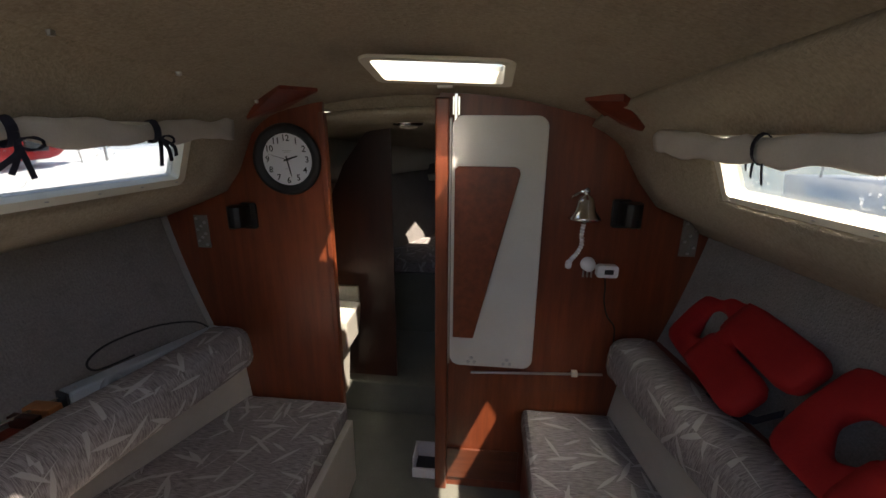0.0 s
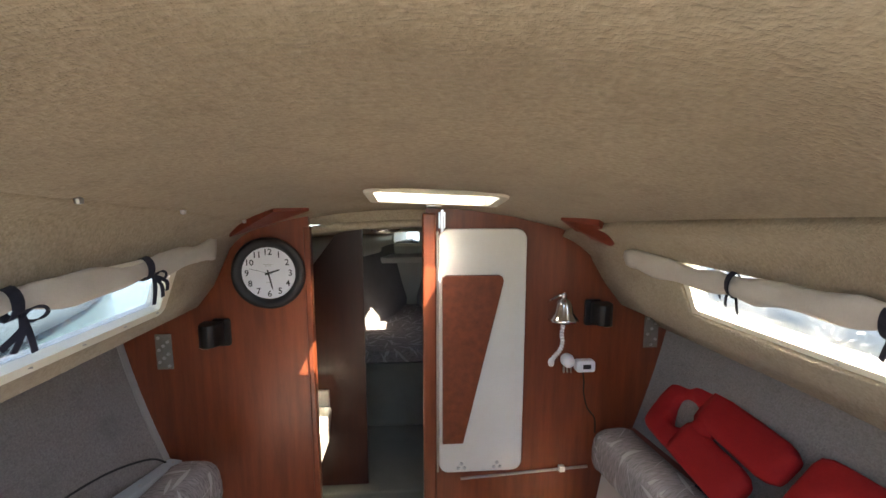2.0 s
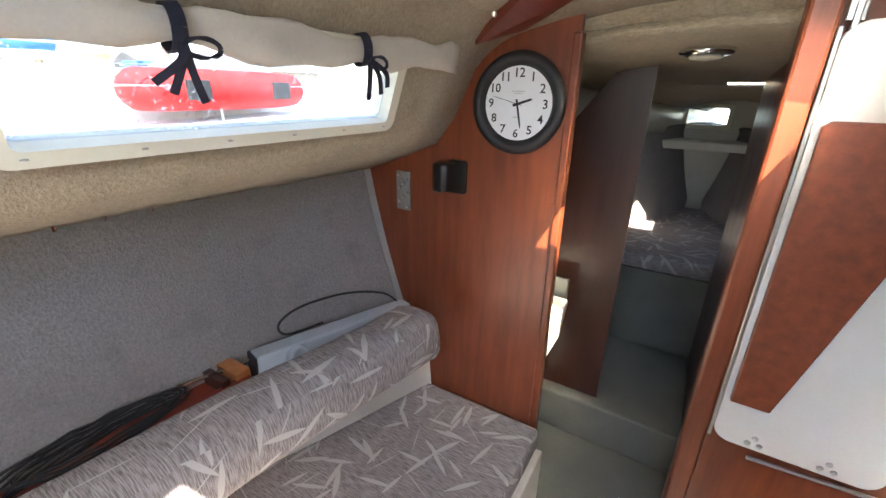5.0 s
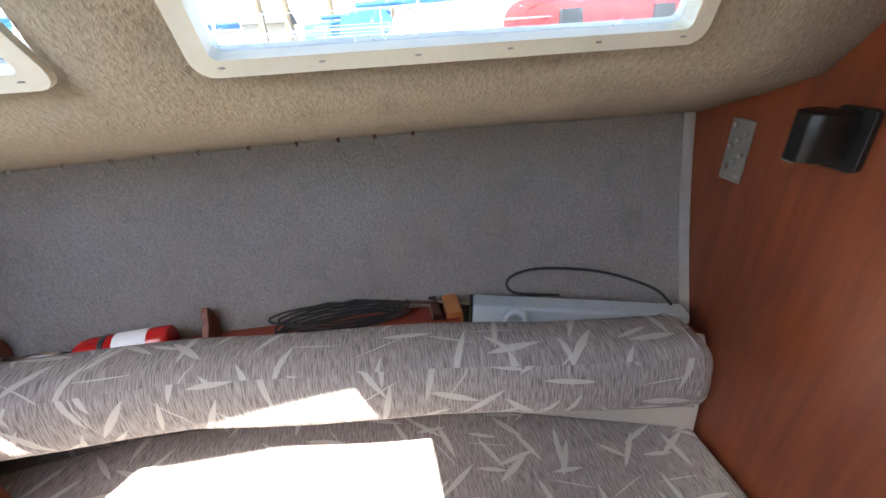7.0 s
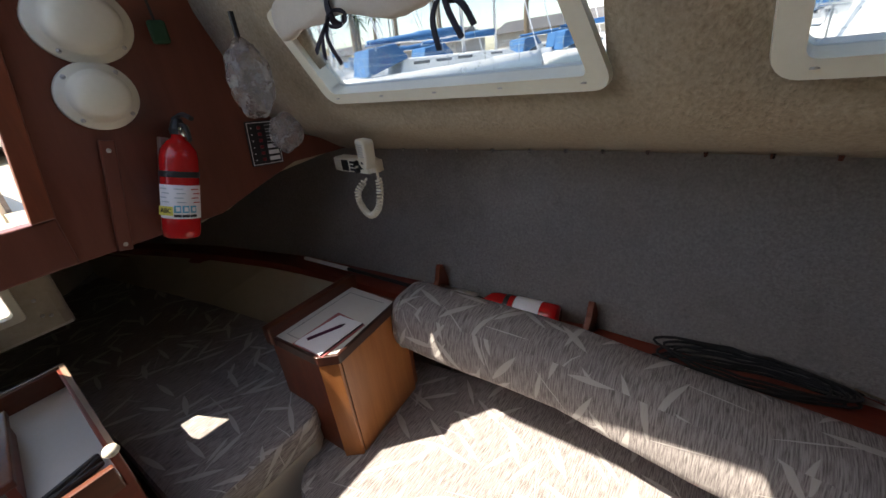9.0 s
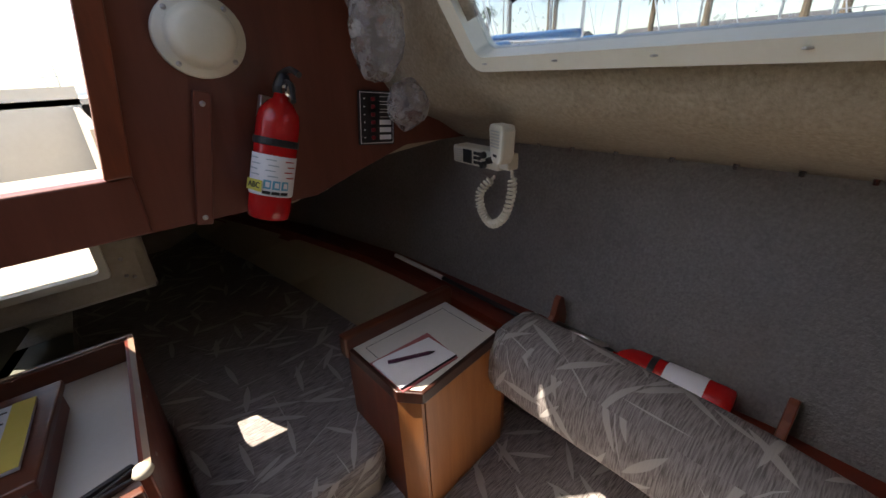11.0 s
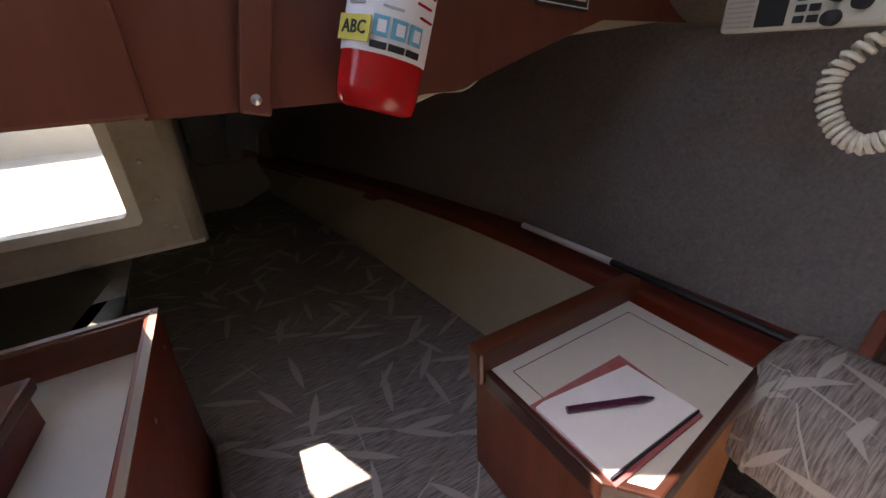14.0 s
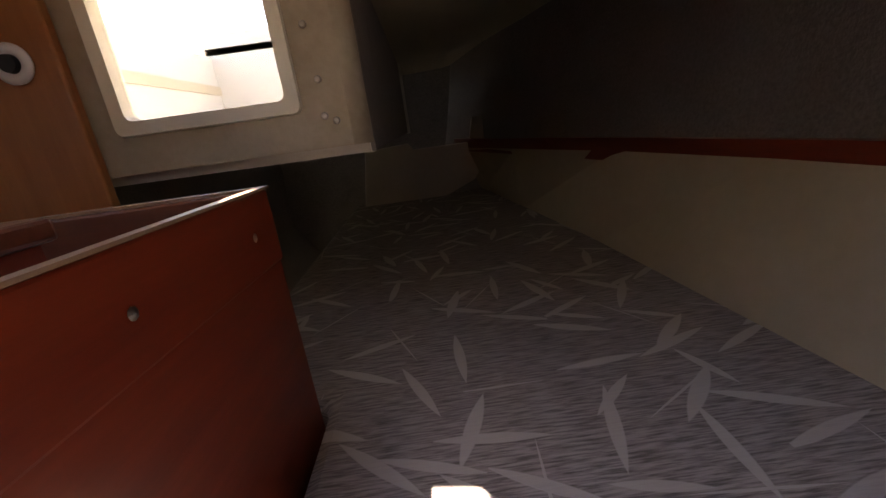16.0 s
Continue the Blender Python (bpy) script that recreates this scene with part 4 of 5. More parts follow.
def life_vest(m, label):
    """A horseshoe vest: two arms and a neck round a hole. Local x along, y up the slope, z out."""
    v = thing("life_vest", label, "life vest", "life vests", at=m)
    rows = []
    for i in range(40):
        a = 2 * math.pi * i / 40
        c, q = math.cos(a), math.sin(a)
        far = 0.150 / (abs(c) ** 7 + abs(q) ** 7) ** (1 / 7)
        near = 0.060 + 0.004 * math.sin(3 * a)
        ring = []
        for j in range(16):
            w = 2 * math.pi * j / 16
            e, f = math.cos(w), math.sin(w)
            r = (near + far) / 2 + (far - near) / 2 * math.copysign(abs(e) ** 0.6, e)
            ring.append((0.11 + r * c, r * q, 0.027 * math.copysign(abs(f) ** 0.7, f) + 0.003 * math.sin(5 * a + 2 * w)))
        rows.append(ring)
    rows.append(rows[0])
    fl = part("collar", grid(rows, close=True), RED, v, "padded red collar round the neck hole", True)
    for y0, y1, x0 in ((0.004, 0.150, -0.30), (-0.150, -0.004, -0.25)):
        rows = []
        for i in range(13):
            t = i / 12
            k = 0.7 if i == 0 else (0.93 if i == 1 else 1.0)
            ring = []
            for j in range(14):
                w = 2 * math.pi * j / 14
                e, f = math.cos(w), math.sin(w)
                ring.append((x0 + (0.052 - x0) * t, (y0 + y1) / 2 + k * (y1 - y0) / 2 * math.copysign(abs(e) ** 0.5, e), k * (0.030 + 0.003 * math.sin(9 * t + 3 * y0)) * math.copysign(abs(f) ** 0.7, f)))
            rows.append(ring)
        part("front_panel", grid(rows, close=True, cap=True), RED, v, "padded red front panel", True)
    part("strap", ribbon([(-0.30, -0.03, 0.03), (-0.26, -0.10, 0.04), (-0.20, -0.135, 0.045), (-0.1, -0.15, 0.02)], 0.014), NAVY, v, "black webbing strap")
    part("patch", prism(rounded(-0.15, -0.02, 0.05, 0.10, 0.01), "z", 0.028, 0.034), VEST_PRINT, fl, "darker printed patch")
    return v


along, slope = Vector((0.06, 1.0, 0.02)).normalized(), Vector((0.22, -0.02, 0.28)).normalized()
out = along.cross(slope).normalized()
slope = out.cross(along)


def vest_pose(c, spin):
    m = Matrix((along, slope, out)).transposed().to_4x4()
    return Matrix.Translation(c) @ m @ Matrix.Rotation(radians(spin), 4, "Z")


life_vest(vest_pose((0.978, 1.645, 1.068), 0), "red horseshoe life vest leaning on the hull lining")
life_vest(vest_pose((1.0, 1.06, 1.09), -6), "red life vest with black straps behind the bolster")
structure("shelf_starboard", box(0.87, 1.12, 0.0, 1.99, 0.85, 0.875), TEAK_Y, "mahogany side shelf")

# ---- things on the port shelf ----
sx = lambda y: -lerp(HULL_LO, y)


def divider(y, h, label):
    x = sx(y)
    z = lerp(SHELF_Z, y) + 0.003
    outline = [(x - 0.02, z), (x + 0.086, z), (x + 0.082, z + 0.03), (x + 0.045, z + 0.062), (x + 0.03, h - 0.008), (x + 0.02, h), (x + 0.008, h - 0.006), (x - 0.012, z + 0.05)]
    return solid("shelf_divider", prism(outline, "y", y - 0.009, y + 0.009, 0.003), TEAK, label, "divider", "", "shelf dividers")


divider(0.61, 0.958, "dark wooden shelf divider with a rounded top")
divider(0.11, 0.99, "dark wooden shelf divider beside the bolster")


ICON = mottled("pale_blue_print", (0.10, 0.38, 0.55), (0.14, 0.45, 0.62), 0.6)


def bottle(m, label, standing):
    e = thing("fire_extinguisher", label, "extinguisher", at=m)
    cyl = part("cylinder", lathe([(0.034, 0.0), (0.040, 0.004), (0.0415, 0.02), (0.0415, 0.19), (0.038, 0.212), (0.024, 0.232), (0.015, 0.238), (0.014, 0.25)], 28), REDPAINT, e, "red enamelled cylinder", True)
    part("label", lathe([(0.0418, 0.05), (0.0422, 0.052), (0.0422, 0.128), (0.0418, 0.13)], 28), PAPER, cyl, "white instruction label", True)
    for i in range(4):
        z = 0.121 - 0.0105 * i
        for k in range(3):
            a = radians(-95 + 48 * k + (7 if i % 2 else 0))
            part("printed_bar", box(-0.0095, 0.0095, -0.0008, 0.0004, z - 0.001, z + 0.001), BLUEGREY if k != 2 else REDPAINT, cyl).matrix_local = Matrix.Rotation(a, 4, "Z") @ Matrix.Translation((0, -0.0426, 0))
    part("yellow_patch", box(-0.003, 0.037, -0.0002, 0.0002, -0.005, 0.017), mottled("yellow_print", (0.6, 0.55, 0.08), (0.68, 0.6, 0.12), 0.6), cyl, "yellow class patch").matrix_local = Matrix.Rotation(radians(-88), 4, "Z") @ Matrix.Translation((-0.017, -0.0428, 0.062))
    letters("printed_letters", "ABC", 0.016, BLACK, cyl, Matrix.Rotation(radians(-88), 4, "Z") @ Matrix.Translation((0, -0.0434, 0.068)) @ Matrix.Rotation(radians(90), 4, "X"))
    for k in range(3):
        turn = Matrix.Rotation(radians(-52 + 23 * k), 4, "Z")
        part("pictogram", box(-0.0072, 0.0072, -0.0006, 0.0003, -0.0085, 0.0085), ICON, cyl, "pale blue pictogram").matrix_local = turn @ Matrix.Translation((0, -0.0426, 0.073))
        part("printed_bar", box(-0.004, 0.004, -0.0004, 0.0002, -0.005, 0.005), PAPER, cyl).matrix_local = turn @ Matrix.Translation((0.001, -0.0431, 0.073))
        part("printed_bar", box(-0.0078, 0.0078, -0.0006, 0.0003, -0.003, 0.003), BLACK, cyl).matrix_local = turn @ Matrix.Translation((0, -0.0426, 0.057))
    part("band", lathe([(0.0425, 0.148), (0.0435, 0.15), (0.0435, 0.16), (0.0425, 0.162)], 28), BLACK, e, "black strap")
    part("valve", lathe([(0.016, 0.248), (0.018, 0.26), (0.014, 0.275), (0.010, 0.285)], 16), BLACK, e)
    part("gauge", lathe([(0.0001, 0), (0.014, 0.0), (0.015, 0.008), (0.011, 0.010), (0.0001, 0.009)], 16, Matrix.Translation((0.0, -0.016, 0.258)) @ Matrix.Rotation(radians(90), 4, "X")), CHROME, e, "round pressure gauge")
    part("lever", tube(curve_points([(0.0, 0.012, 0.282), (-0.004, -0.02, 0.294), (-0.012, -0.055, 0.285)]), 0.006), BLACK, e, "black lever")
    part("handle", tube(curve_points([(0.0, 0.01, 0.268), (-0.008, -0.03, 0.268), (-0.02, -0.058, 0.235)]), 0.005), BLACK, e, "black carry handle")
    if standing:
        part("bracket", box(-0.012, 0.012, 0.04, 0.052, 0.01, 0.24, 0.002), STEEL, e, "wall bracket")
    return e


bottle(Matrix.Translation((-0.642, AY + 0.055, 1.287)) @ Matrix.Rotation(radians(-18), 4, "Y") @ Matrix.Rotation(radians(200), 4, "Z"), "red fire extinguisher on the aft bulkhead with white label", True)
bottle(pose(sx(0.4) + 0.05, 0.53, 0.901, 90, 0, 3), "red fire extinguisher lying on the side shelf", False)

pump = thing("hand_pump", "slim grey and black hand pump on the shelf", "pump", at=(sx(0.2) + 0.04, 0.2, 0.897))
part("barrel", tube([(0, -0.08, 0.012), (0.0, 0.06, 0.012)], 0.012, 12), STEEL, pump, "", True)
part("rod", tube([(0, 0.055, 0.012), (0.005, 0.14, 0.014)], 0.005), CHROME, pump)

coil = thing("cable_coil", "loose coil of thin black cable on the shelf", "cable", at=(sx(0.95) + 0.045, 0.97, 0.857))
for k in range(8):
    r = random.Random(k)
    ptsk = []
    for i in range(29):
        a = 2 * math.pi * i / 28
        ptsk.append((0.035 * math.sin(a) * (0.8 + 0.3 * r.random()), (0.17 + 0.02 * math.sin(k * 2.1)) * math.cos(a) + 0.008 * math.sin(3 * a + k), 0.008 + 0.006 * k + 0.012 * math.cos(a + k * 0.3)))
    part("turn", tube(ptsk, 0.0035, 6), RUBBER, coil)
part("end", tube(curve_points([(0.03, -0.16, 0.03), (0.04, -0.22, 0.02), (0.03, -0.28, 0.0)]), 0.0035, 6), RUBBER, coil)

for y, l, m in ((1.235, 0.012, DARK), (1.285, 0.022, OAK)):
    solid("wood_block", box(sx(y) + 0.005, sx(y) + 0.10, y - l, y + l, 0.858, 0.898, 0.003), m, "small offcut of wood on the shelf", "wood block", "", "wood offcuts")

pilot = thing("tiller_pilot", "pale blue-grey tiller pilot with steel push rod", "autopilot")
p0, p1 = Vector((-1.20, 1.345, 0.855)), Vector((-1.06, 1.93, 0.812))
dirv = (p1 - p0).normalized()
inb = Vector((dirv.y, -dirv.x, 0)).normalized()
upv = inb.cross(dirv)
PM = Matrix((dirv, inb, upv)).transposed().to_4x4()
PM.translation = p0
pilot.matrix_world = PM
part("case", box(0, 0.595, -0.02, 0.042, -0.055, 0.052, 0.008), BLUEGREY, pilot, "blue-grey case")
part("boss", lathe([(0.036, 0.0), (0.036, 0.03), (0.03, 0.042), (0.018, 0.042), (0.016, 0.03)], 22, Matrix.Translation((0.12, 0.03, 0.01)) @ Matrix.Rotation(radians(-70), 4, "X")), BLUEGREY, pilot, "round socket", True)
part("push_rod", tube([(-0.20, 0.005, 0.03), (0.0, 0.005, 0.03)], 0.006), CHROME, pilot, "steel push rod")
part("end_cap", box(-0.008, 0.0, -0.018, 0.04, -0.05, 0.05, 0.002), BLACK, pilot)
for x in (0.03, 0.42, 0.57):
    part("screw", lathe([(0.0001, 0.052), (0.006, 0.053), (0.0001, 0.056)], 8, Matrix.Translation((x, 0.02, 0))), STEEL, pilot)
part("cord", tube(curve_points([(0.56, -0.005, 0.055), (0.5, -0.02, 0.10), (0.35, -0.035, 0.135), (0.18, -0.035, 0.135), (0.10, -0.03, 0.10), (0.12, -0.02, 0.06), (0.25, -0.025, 0.056)]), 0.004, 6), RUBBER, pilot, "looped black cord")

rodw = thing("boat_hook", "slim pole lying on the shelf, white then black", "pole")
part("white_end", tube([(-1.168, -0.565, 0.912), (-1.152, -0.275, 0.928)], 0.008, 10), PAPER, rodw, "white end")
part("black_shaft", tube([(-1.152, -0.275, 0.928), (-1.15, 0.06, 0.93)], 0.007, 10), BLACK, rodw, "black shaft")

# ---- seat box between settee and quarter berth ----
cab = thing("seat_locker", "mahogany locker box with a cream inset top", "locker")
# corner post and front face take the lightened wood, the sides the red
part("body", prism([(-0.757, -0.21), (-0.757, 0.028), (-0.787, 0.06), (-1.09, 0.03), (-1.12, 0.02), (-1.12, -0.21)], "z", 0.36, 0.894), TEAK, cab, "mahogany sides")
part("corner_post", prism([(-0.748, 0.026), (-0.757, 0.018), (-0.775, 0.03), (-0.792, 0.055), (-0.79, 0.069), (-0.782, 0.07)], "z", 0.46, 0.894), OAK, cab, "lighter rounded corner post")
part("top", prism([(-0.757, -0.172), (-0.757, 0.028), (-0.788, 0.066), (-1.062, 0.034), (-1.07, -0.172)], "z", 0.895, 0.918), WHITE, cab, "cream laminate top")
part("edge_trim", prism([(-0.745, -0.171), (-0.745, 0.032), (-0.783, 0.078), (-1.10, 0.042), (-1.10, 0.030), (-0.787, 0.066), (-0.756, 0.028), (-0.756, -0.171)], "z", 0.890, 0.921, 0.003), DARK, cab, "dark edge trim")
part("back_fiddle", box(-1.10, -0.737, -0.205, -0.173, 0.892, 0.955, 0.006), TEAK_X, cab, "raised mahogany fiddle")
for a, b, c, d in ((-1.04, -0.78, -0.151, -0.1498), (-1.04, -1.0388, -0.15, 0.012), (-0.7812, -0.78, -0.15, 0.012)):
    part("lid_joint", box(a, b, c, d, 0.9178, 0.9184), BLACK, cab)
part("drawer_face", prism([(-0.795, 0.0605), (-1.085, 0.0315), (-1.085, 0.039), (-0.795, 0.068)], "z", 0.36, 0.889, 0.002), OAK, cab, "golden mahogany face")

pad = thing("note_pad", "white note pad on a red-edged clipboard", "note pad", at=pose(-0.84, -0.018, 0.9185, 0, 0, 0))
part("board", prism([(-0.09, -0.068), (0.086, -0.070), (0.085, 0.062), (-0.08, 0.060)], "z", 0.0, 0.003), mottled("faded_red_card", (0.30, 0.05, 0.06), (0.42, 0.16, 0.16), 0.7), pad, "faded red cover")
part("sheet", prism([(-0.076, -0.045), (0.070, -0.062), (0.084, -0.06), (0.084, 0.053), (-0.079, 0.053)], "z", 0.0035, 0.008), PAPER, pad, "white paper")
part("edge", prism([(-0.08, 0.0535), (0.084, 0.0535), (0.084, 0.0555), (-0.08, 0.0555)], "z", 0.0035, 0.007), NAVY, pad, "dark blue edge")
pen = thing("pen", "dark purple ballpoint pen on the pad", "pen", at=pose(-0.832, -0.028, 0.9312, 0, 0, 156))
part("barrel", tube([(-0.055, 0, 0), (0.045, 0, 0)], 0.0045, 10), mottled("purple_plastic", (0.06, 0.01, 0.04), (0.1, 0.015, 0.05), 0.3), pen)
part("tip", tube([(0.045, 0, 0), (0.06, 0, 0)], [0.0045, 0.001], 10), BLACK, pen)

# ---- things on the aft bulkhead ----
def vent(x, z, rx, rz):
    v = thing("round_vent", "cream plastic dome vent screwed to the bulkhead", "vent", "dome vents", at=wall_m(x, AY + 0.001, z, 1))
    bm = lathe([(0.0001, 0.0), (1.0, 0.0), (1.0, 0.010), (0.96, 0.014), (0.79, 0.014), (0.76, 0.024), (0.66, 0.042), (0.52, 0.050), (0.2, 0.053), (0.0001, 0.054)], 36)
    bmesh.ops.scale(bm, vec=(rx, rz, 1.0), verts=bm.verts)
    part("cover", bm, CREAM, v, "cream dome", True)
    for i in range(4):
        a = radians(45 + 90 * i)
        part("screw", lathe([(0.0001, 0.013), (0.005, 0.0145), (0.0001, 0.017)], 8, Matrix.Translation((0.88 * rx * math.cos(a), 0.88 * rz * math.sin(a), 0))), STEEL, v)


vent(-0.612, 1.626, 0.076, 0.070)
vent(-0.636, 1.765, 0.094, 0.078)
bat = thing("wood_strip", "narrow upright mahogany strip below the vents", "batten", at=Matrix.Translation((-0.533, AY + 0.001, 1.291)) @ Matrix.Rotation(radians(-13), 4, "Y"))
part("batten", box(-0.015, 0.015, 0, 0.014, 0.0, 0.252, 0.003), DULL, bat)
for z in (0.015, 0.23):
    part("screw", lathe([(0.0001, 0.013), (0.0055, 0.0145), (0.0001, 0.017)], 8, Matrix.Translation((0, 0, z)) @ Matrix.Rotation(radians(-90), 4, "X")), STEEL, bat)

ROCKER = mottled("dark_red_rocker", (0.16, 0.006, 0.012), (0.22, 0.01, 0.016), 0.4)
sw = thing("switch_panel", "black electrical switch panel with red rockers", "switch panel", at=wall_m(-0.963, AY + 0.001, 1.449, 1) @ Matrix.Rotation(radians(-6), 4, "Z") @ Matrix.Diagonal((1.14, 1.06, 1, 1)))
part("plate", prism(rounded(-0.045, 0.045, -0.06, 0.06, 0.004), "z", 0, 0.006, 0.002), BLACK, sw, "black plate")
for a, b, c, d in ((-0.042, 0.042, 0.055, 0.0565), (-0.042, 0.042, -0.0565, -0.055), (-0.042, -0.0405, -0.055, 0.055), (0.0405, 0.042, -0.055, 0.055)):
    part("white_line", box(a, b, c, d, 0.006, 0.0066), PAPER, sw)
for i in range(6):
    z = 0.042 - 0.017 * i
    part("rocker", box(-0.016, -0.006, z - 0.0045, z + 0.0045, 0.006, 0.011, 0.002), ROCKER, sw, "dark red rocker switch")
    part("indicator", box(-0.033, -0.0305, z - 0.0015, z + 0.0015, 0.006, 0.008), PAPER, sw)
    part("name_label", box(0.006, 0.036, z - 0.0055, z + 0.0055, 0.006, 0.0072), PAPER if i >= 3 else BLACK, sw)
    if i < 3:
        for zz in (z - 0.0055, z + 0.005):
            part("white_line", box(0.006, 0.036, zz, zz + 0.001, 0.0072, 0.0078), PAPER, sw)

bag = thing("plastic_bag", "translucent plastic bag hanging in the corner", "bag", at=(-0.85, -0.05, 1.6))
for c, r, k in (((0.01, 0.0, 0.02), (0.048, 0.045, 0.085), 1), ((-0.035, 0.012, -0.105), (0.04, 0.035, 0.045), 2)):
    bm = bmesh.new()
    bmesh.ops.create_icosphere(bm, subdivisions=4, radius=1.0)
    for v in bm.verts:
        w = 1 + 0.16 * noise.noise(v.co * 2.3 + Vector((k, 0, 0))) + 0.07 * noise.noise(v.co * 7)
        v.co = Vector((c[0] + r[0] * v.co.x * w, c[1] + r[1] * v.co.y * w, c[2] + r[2] * v.co.z * w))
    part("pouch", bm, SMOKE, bag, "crumpled translucent film", True)
part("hook", tube([(0.0, -0.02, 0.10), (0.0, -0.02, 0.16)], 0.006), BLACK, bag)
tag = thing("key_float", "dark green key float on a black cord", "key float", at=(-0.775, AY + 0.012, 1.745))
part("float", box(-0.02, 0.02, 0, 0.015, -0.025, 0.025, 0.007), mottled("dark_green_foam", (0.01, 0.05, 0.02), (0.02, 0.07, 0.03), 0.8), tag, "green float")
part("cord", tube([(0, 0.006, 0.02), (0.004, 0.006, 0.09)], 0.003, 6), BLACK, tag)

wire = thing("loose_wire", "loose white wires under the aft bulkhead", "wire")
for k in range(2):
    part("strand", tube(curve_points([(-0.66, AY - 0.03, 1.296), (-0.72, AY - 0.03, 1.286 - 0.005 * k), (-0.77, AY - 0.03, 1.291), (-0.82, AY - 0.03, 1.293 + 0.006 * k), (-0.87, AY - 0.03, 1.33)]), 0.0018, 6), IVORY, wire)

# radio
rad = thing("vhf_radio", "ivory marine radio under the side deck", "radio", at=pose(-1.066, -0.035, 1.364, 0, 0, 84) @ Matrix.Scale(0.87, 4))
part("case", box(-0.10, 0.085, 0.0, 0.05, -0.024, 0.024, 0.006), IVORY, rad, "ivory case")
part("bracket", box(0.055, 0.118, 0.005, 0.04, -0.018, 0.022, 0.004), IVORY, rad)
part("screen", box(-0.052, -0.016, -0.003, 0.0, -0.018, 0.018, 0.001), BLACK, rad, "dark screen")
for i in range(6):
    part("grille_slot", box(-0.092, -0.058, -0.0015, 0.0, -0.017 + 0.006 * i, -0.0155 + 0.006 * i), STEEL, rad)
for i in range(2):
    for k in range(3):
        part("button", box(-0.006 + 0.015 * i, 0.005 + 0.015 * i, -0.004, 0.0, -0.016 + 0.012 * k, -0.008 + 0.012 * k, 0.001), BLACK, rad)
for x, z in ((0.035, 0.012), (0.035, -0.013), (0.06, 0.002)):
    part("knob", lathe([(0.009, 0), (0.008, 0.012), (0.0001, 0.013)], 14, Matrix.Translation((x, 0, z)) @ Matrix.Rotation(radians(90), 4, "X")), BLACK, rad, "black knob")
mic = thing("hand_microphone", "ivory fist microphone with coiled cord", "microphone", at=pose(-1.02, 0.083, 1.413, 0, 0, 70) @ Matrix.Scale(0.86, 4))
part("shell", prism([(-0.034, 0.032), (-0.028, 0.045), (0.028, 0.045), (0.034, 0.032), (0.027, -0.03), (0.016, -0.045), (-0.016, -0.045), (-0.027, -0.03)], "y", -0.018, 0.018, 0.006), IVORY, mic, "ivory shell")
for i in range(6):
    part("grille_slot", box(-0.02, 0.02, -0.0192, -0.0178, -0.006 + 0.007 * i, -0.0035 + 0.007 * i), STEEL, mic)
part("badge", box(-0.008, 0.008, -0.0192, -0.0178, -0.028, -0.022), BLACK, mic)
line = curve_points([(-1.095, -0.01, 1.362), (-1.09, -0.005, 1.31), (-1.085, -0.022, 1.245), (-1.08, -0.06, 1.215), (-1.08, -0.095, 1.24), (-1.085, -0.108, 1.29), (-1.105, -0.075, 1.335)], 40)
helix, mid = [], Vector((-1.09, -0.055, 1.30))
for i, p in enumerate(line):
    d = (line[min(i + 1, len(line) - 1)] - line[max(i - 1, 0)]).normalized()
    s = Vector((1, 0, 0.1)).cross(d).normalized()
    u = d.cross(s)
    a = i * 0.95
    r = 0.0076 if 18 < i < len(line) - 12 else 0.001
    helix.append(mid + (p - mid) * 0.82 + Vector((0.07, 0.125, 0.012)) + r * (s * math.cos(a) + u * math.sin(a)))
coil = thing("coiled_cord", "ivory coiled microphone cord hanging in a loop", "cord")
part("coil", tube(helix, 0.003, 6), IVORY, coil, "", True)

# ---- engine box with tray ----
eb = thing("engine_box", "mahogany engine box with a fiddled tray top", "engine box")
part("body", prism([(-0.345, -0.55), (-0.318, -0.05), (0.2, -0.05), (0.2, -0.55)], "z", 0.0, 0.90), TEAK_Y, eb, "red mahogany sides")
part("tray_floor", prism([(-0.33, -0.54), (-0.305, -0.06), (0.19, -0.06), (0.19, -0.54)], "z", 0.901, 0.915), WHITE, eb, "white laminate tray floor")
part("fiddle", prism([(-0.348, -0.555), (-0.32, -0.045), (-0.303, -0.045), (-0.330, -0.555)], "z", 0.89, 0.972, 0.003), TEAK_Y, eb, "mahogany fiddle")
part("fiddle", box(-0.329, 0.2, -0.555, -0.538, 0.89, 0.972, 0.003), TEAK_X, eb, "mahogany fiddle")
part("fiddle", box(-0.302, 0.2, -0.062, -0.045, 0.89, 0.95, 0.003), TEAK_X, eb, "mahogany fiddle")
part("capping", prism([(-0.35, -0.557), (-0.322, -0.05), (-0.312, -0.05), (-0.338, -0.557)], "z", 0.9722, 0.975), WORN, eb, "worn pale edge")
part("capping", box(-0.337, 0.2, -0.557, -0.545, 0.9722, 0.975), WORN, eb, "worn pale edge")
for y in (-0.14, -0.33, -0.5):
    part("screw", lathe([(0.0001, 0), (0.005, 0.001), (0.0001, 0.003)], 8, Matrix.Translation((-0.343 - 0.053 * (-0.14 - y) * 0 + (-0.14 - y) * -0.05 + 0.016, y, 0.93)) @ Matrix.Rotation(radians(-90), 4, "Y")), STEEL, eb)
plank = thing("companionway_step", "mahogany step plank beside the tray", "step")
part("tread", prism([(-0.215, -0.44), (-0.18, -0.15), (0.2, -0.15), (0.2, -0.44)], "z", 0.965, 0.985, 0.004), TEAK_X, plank)
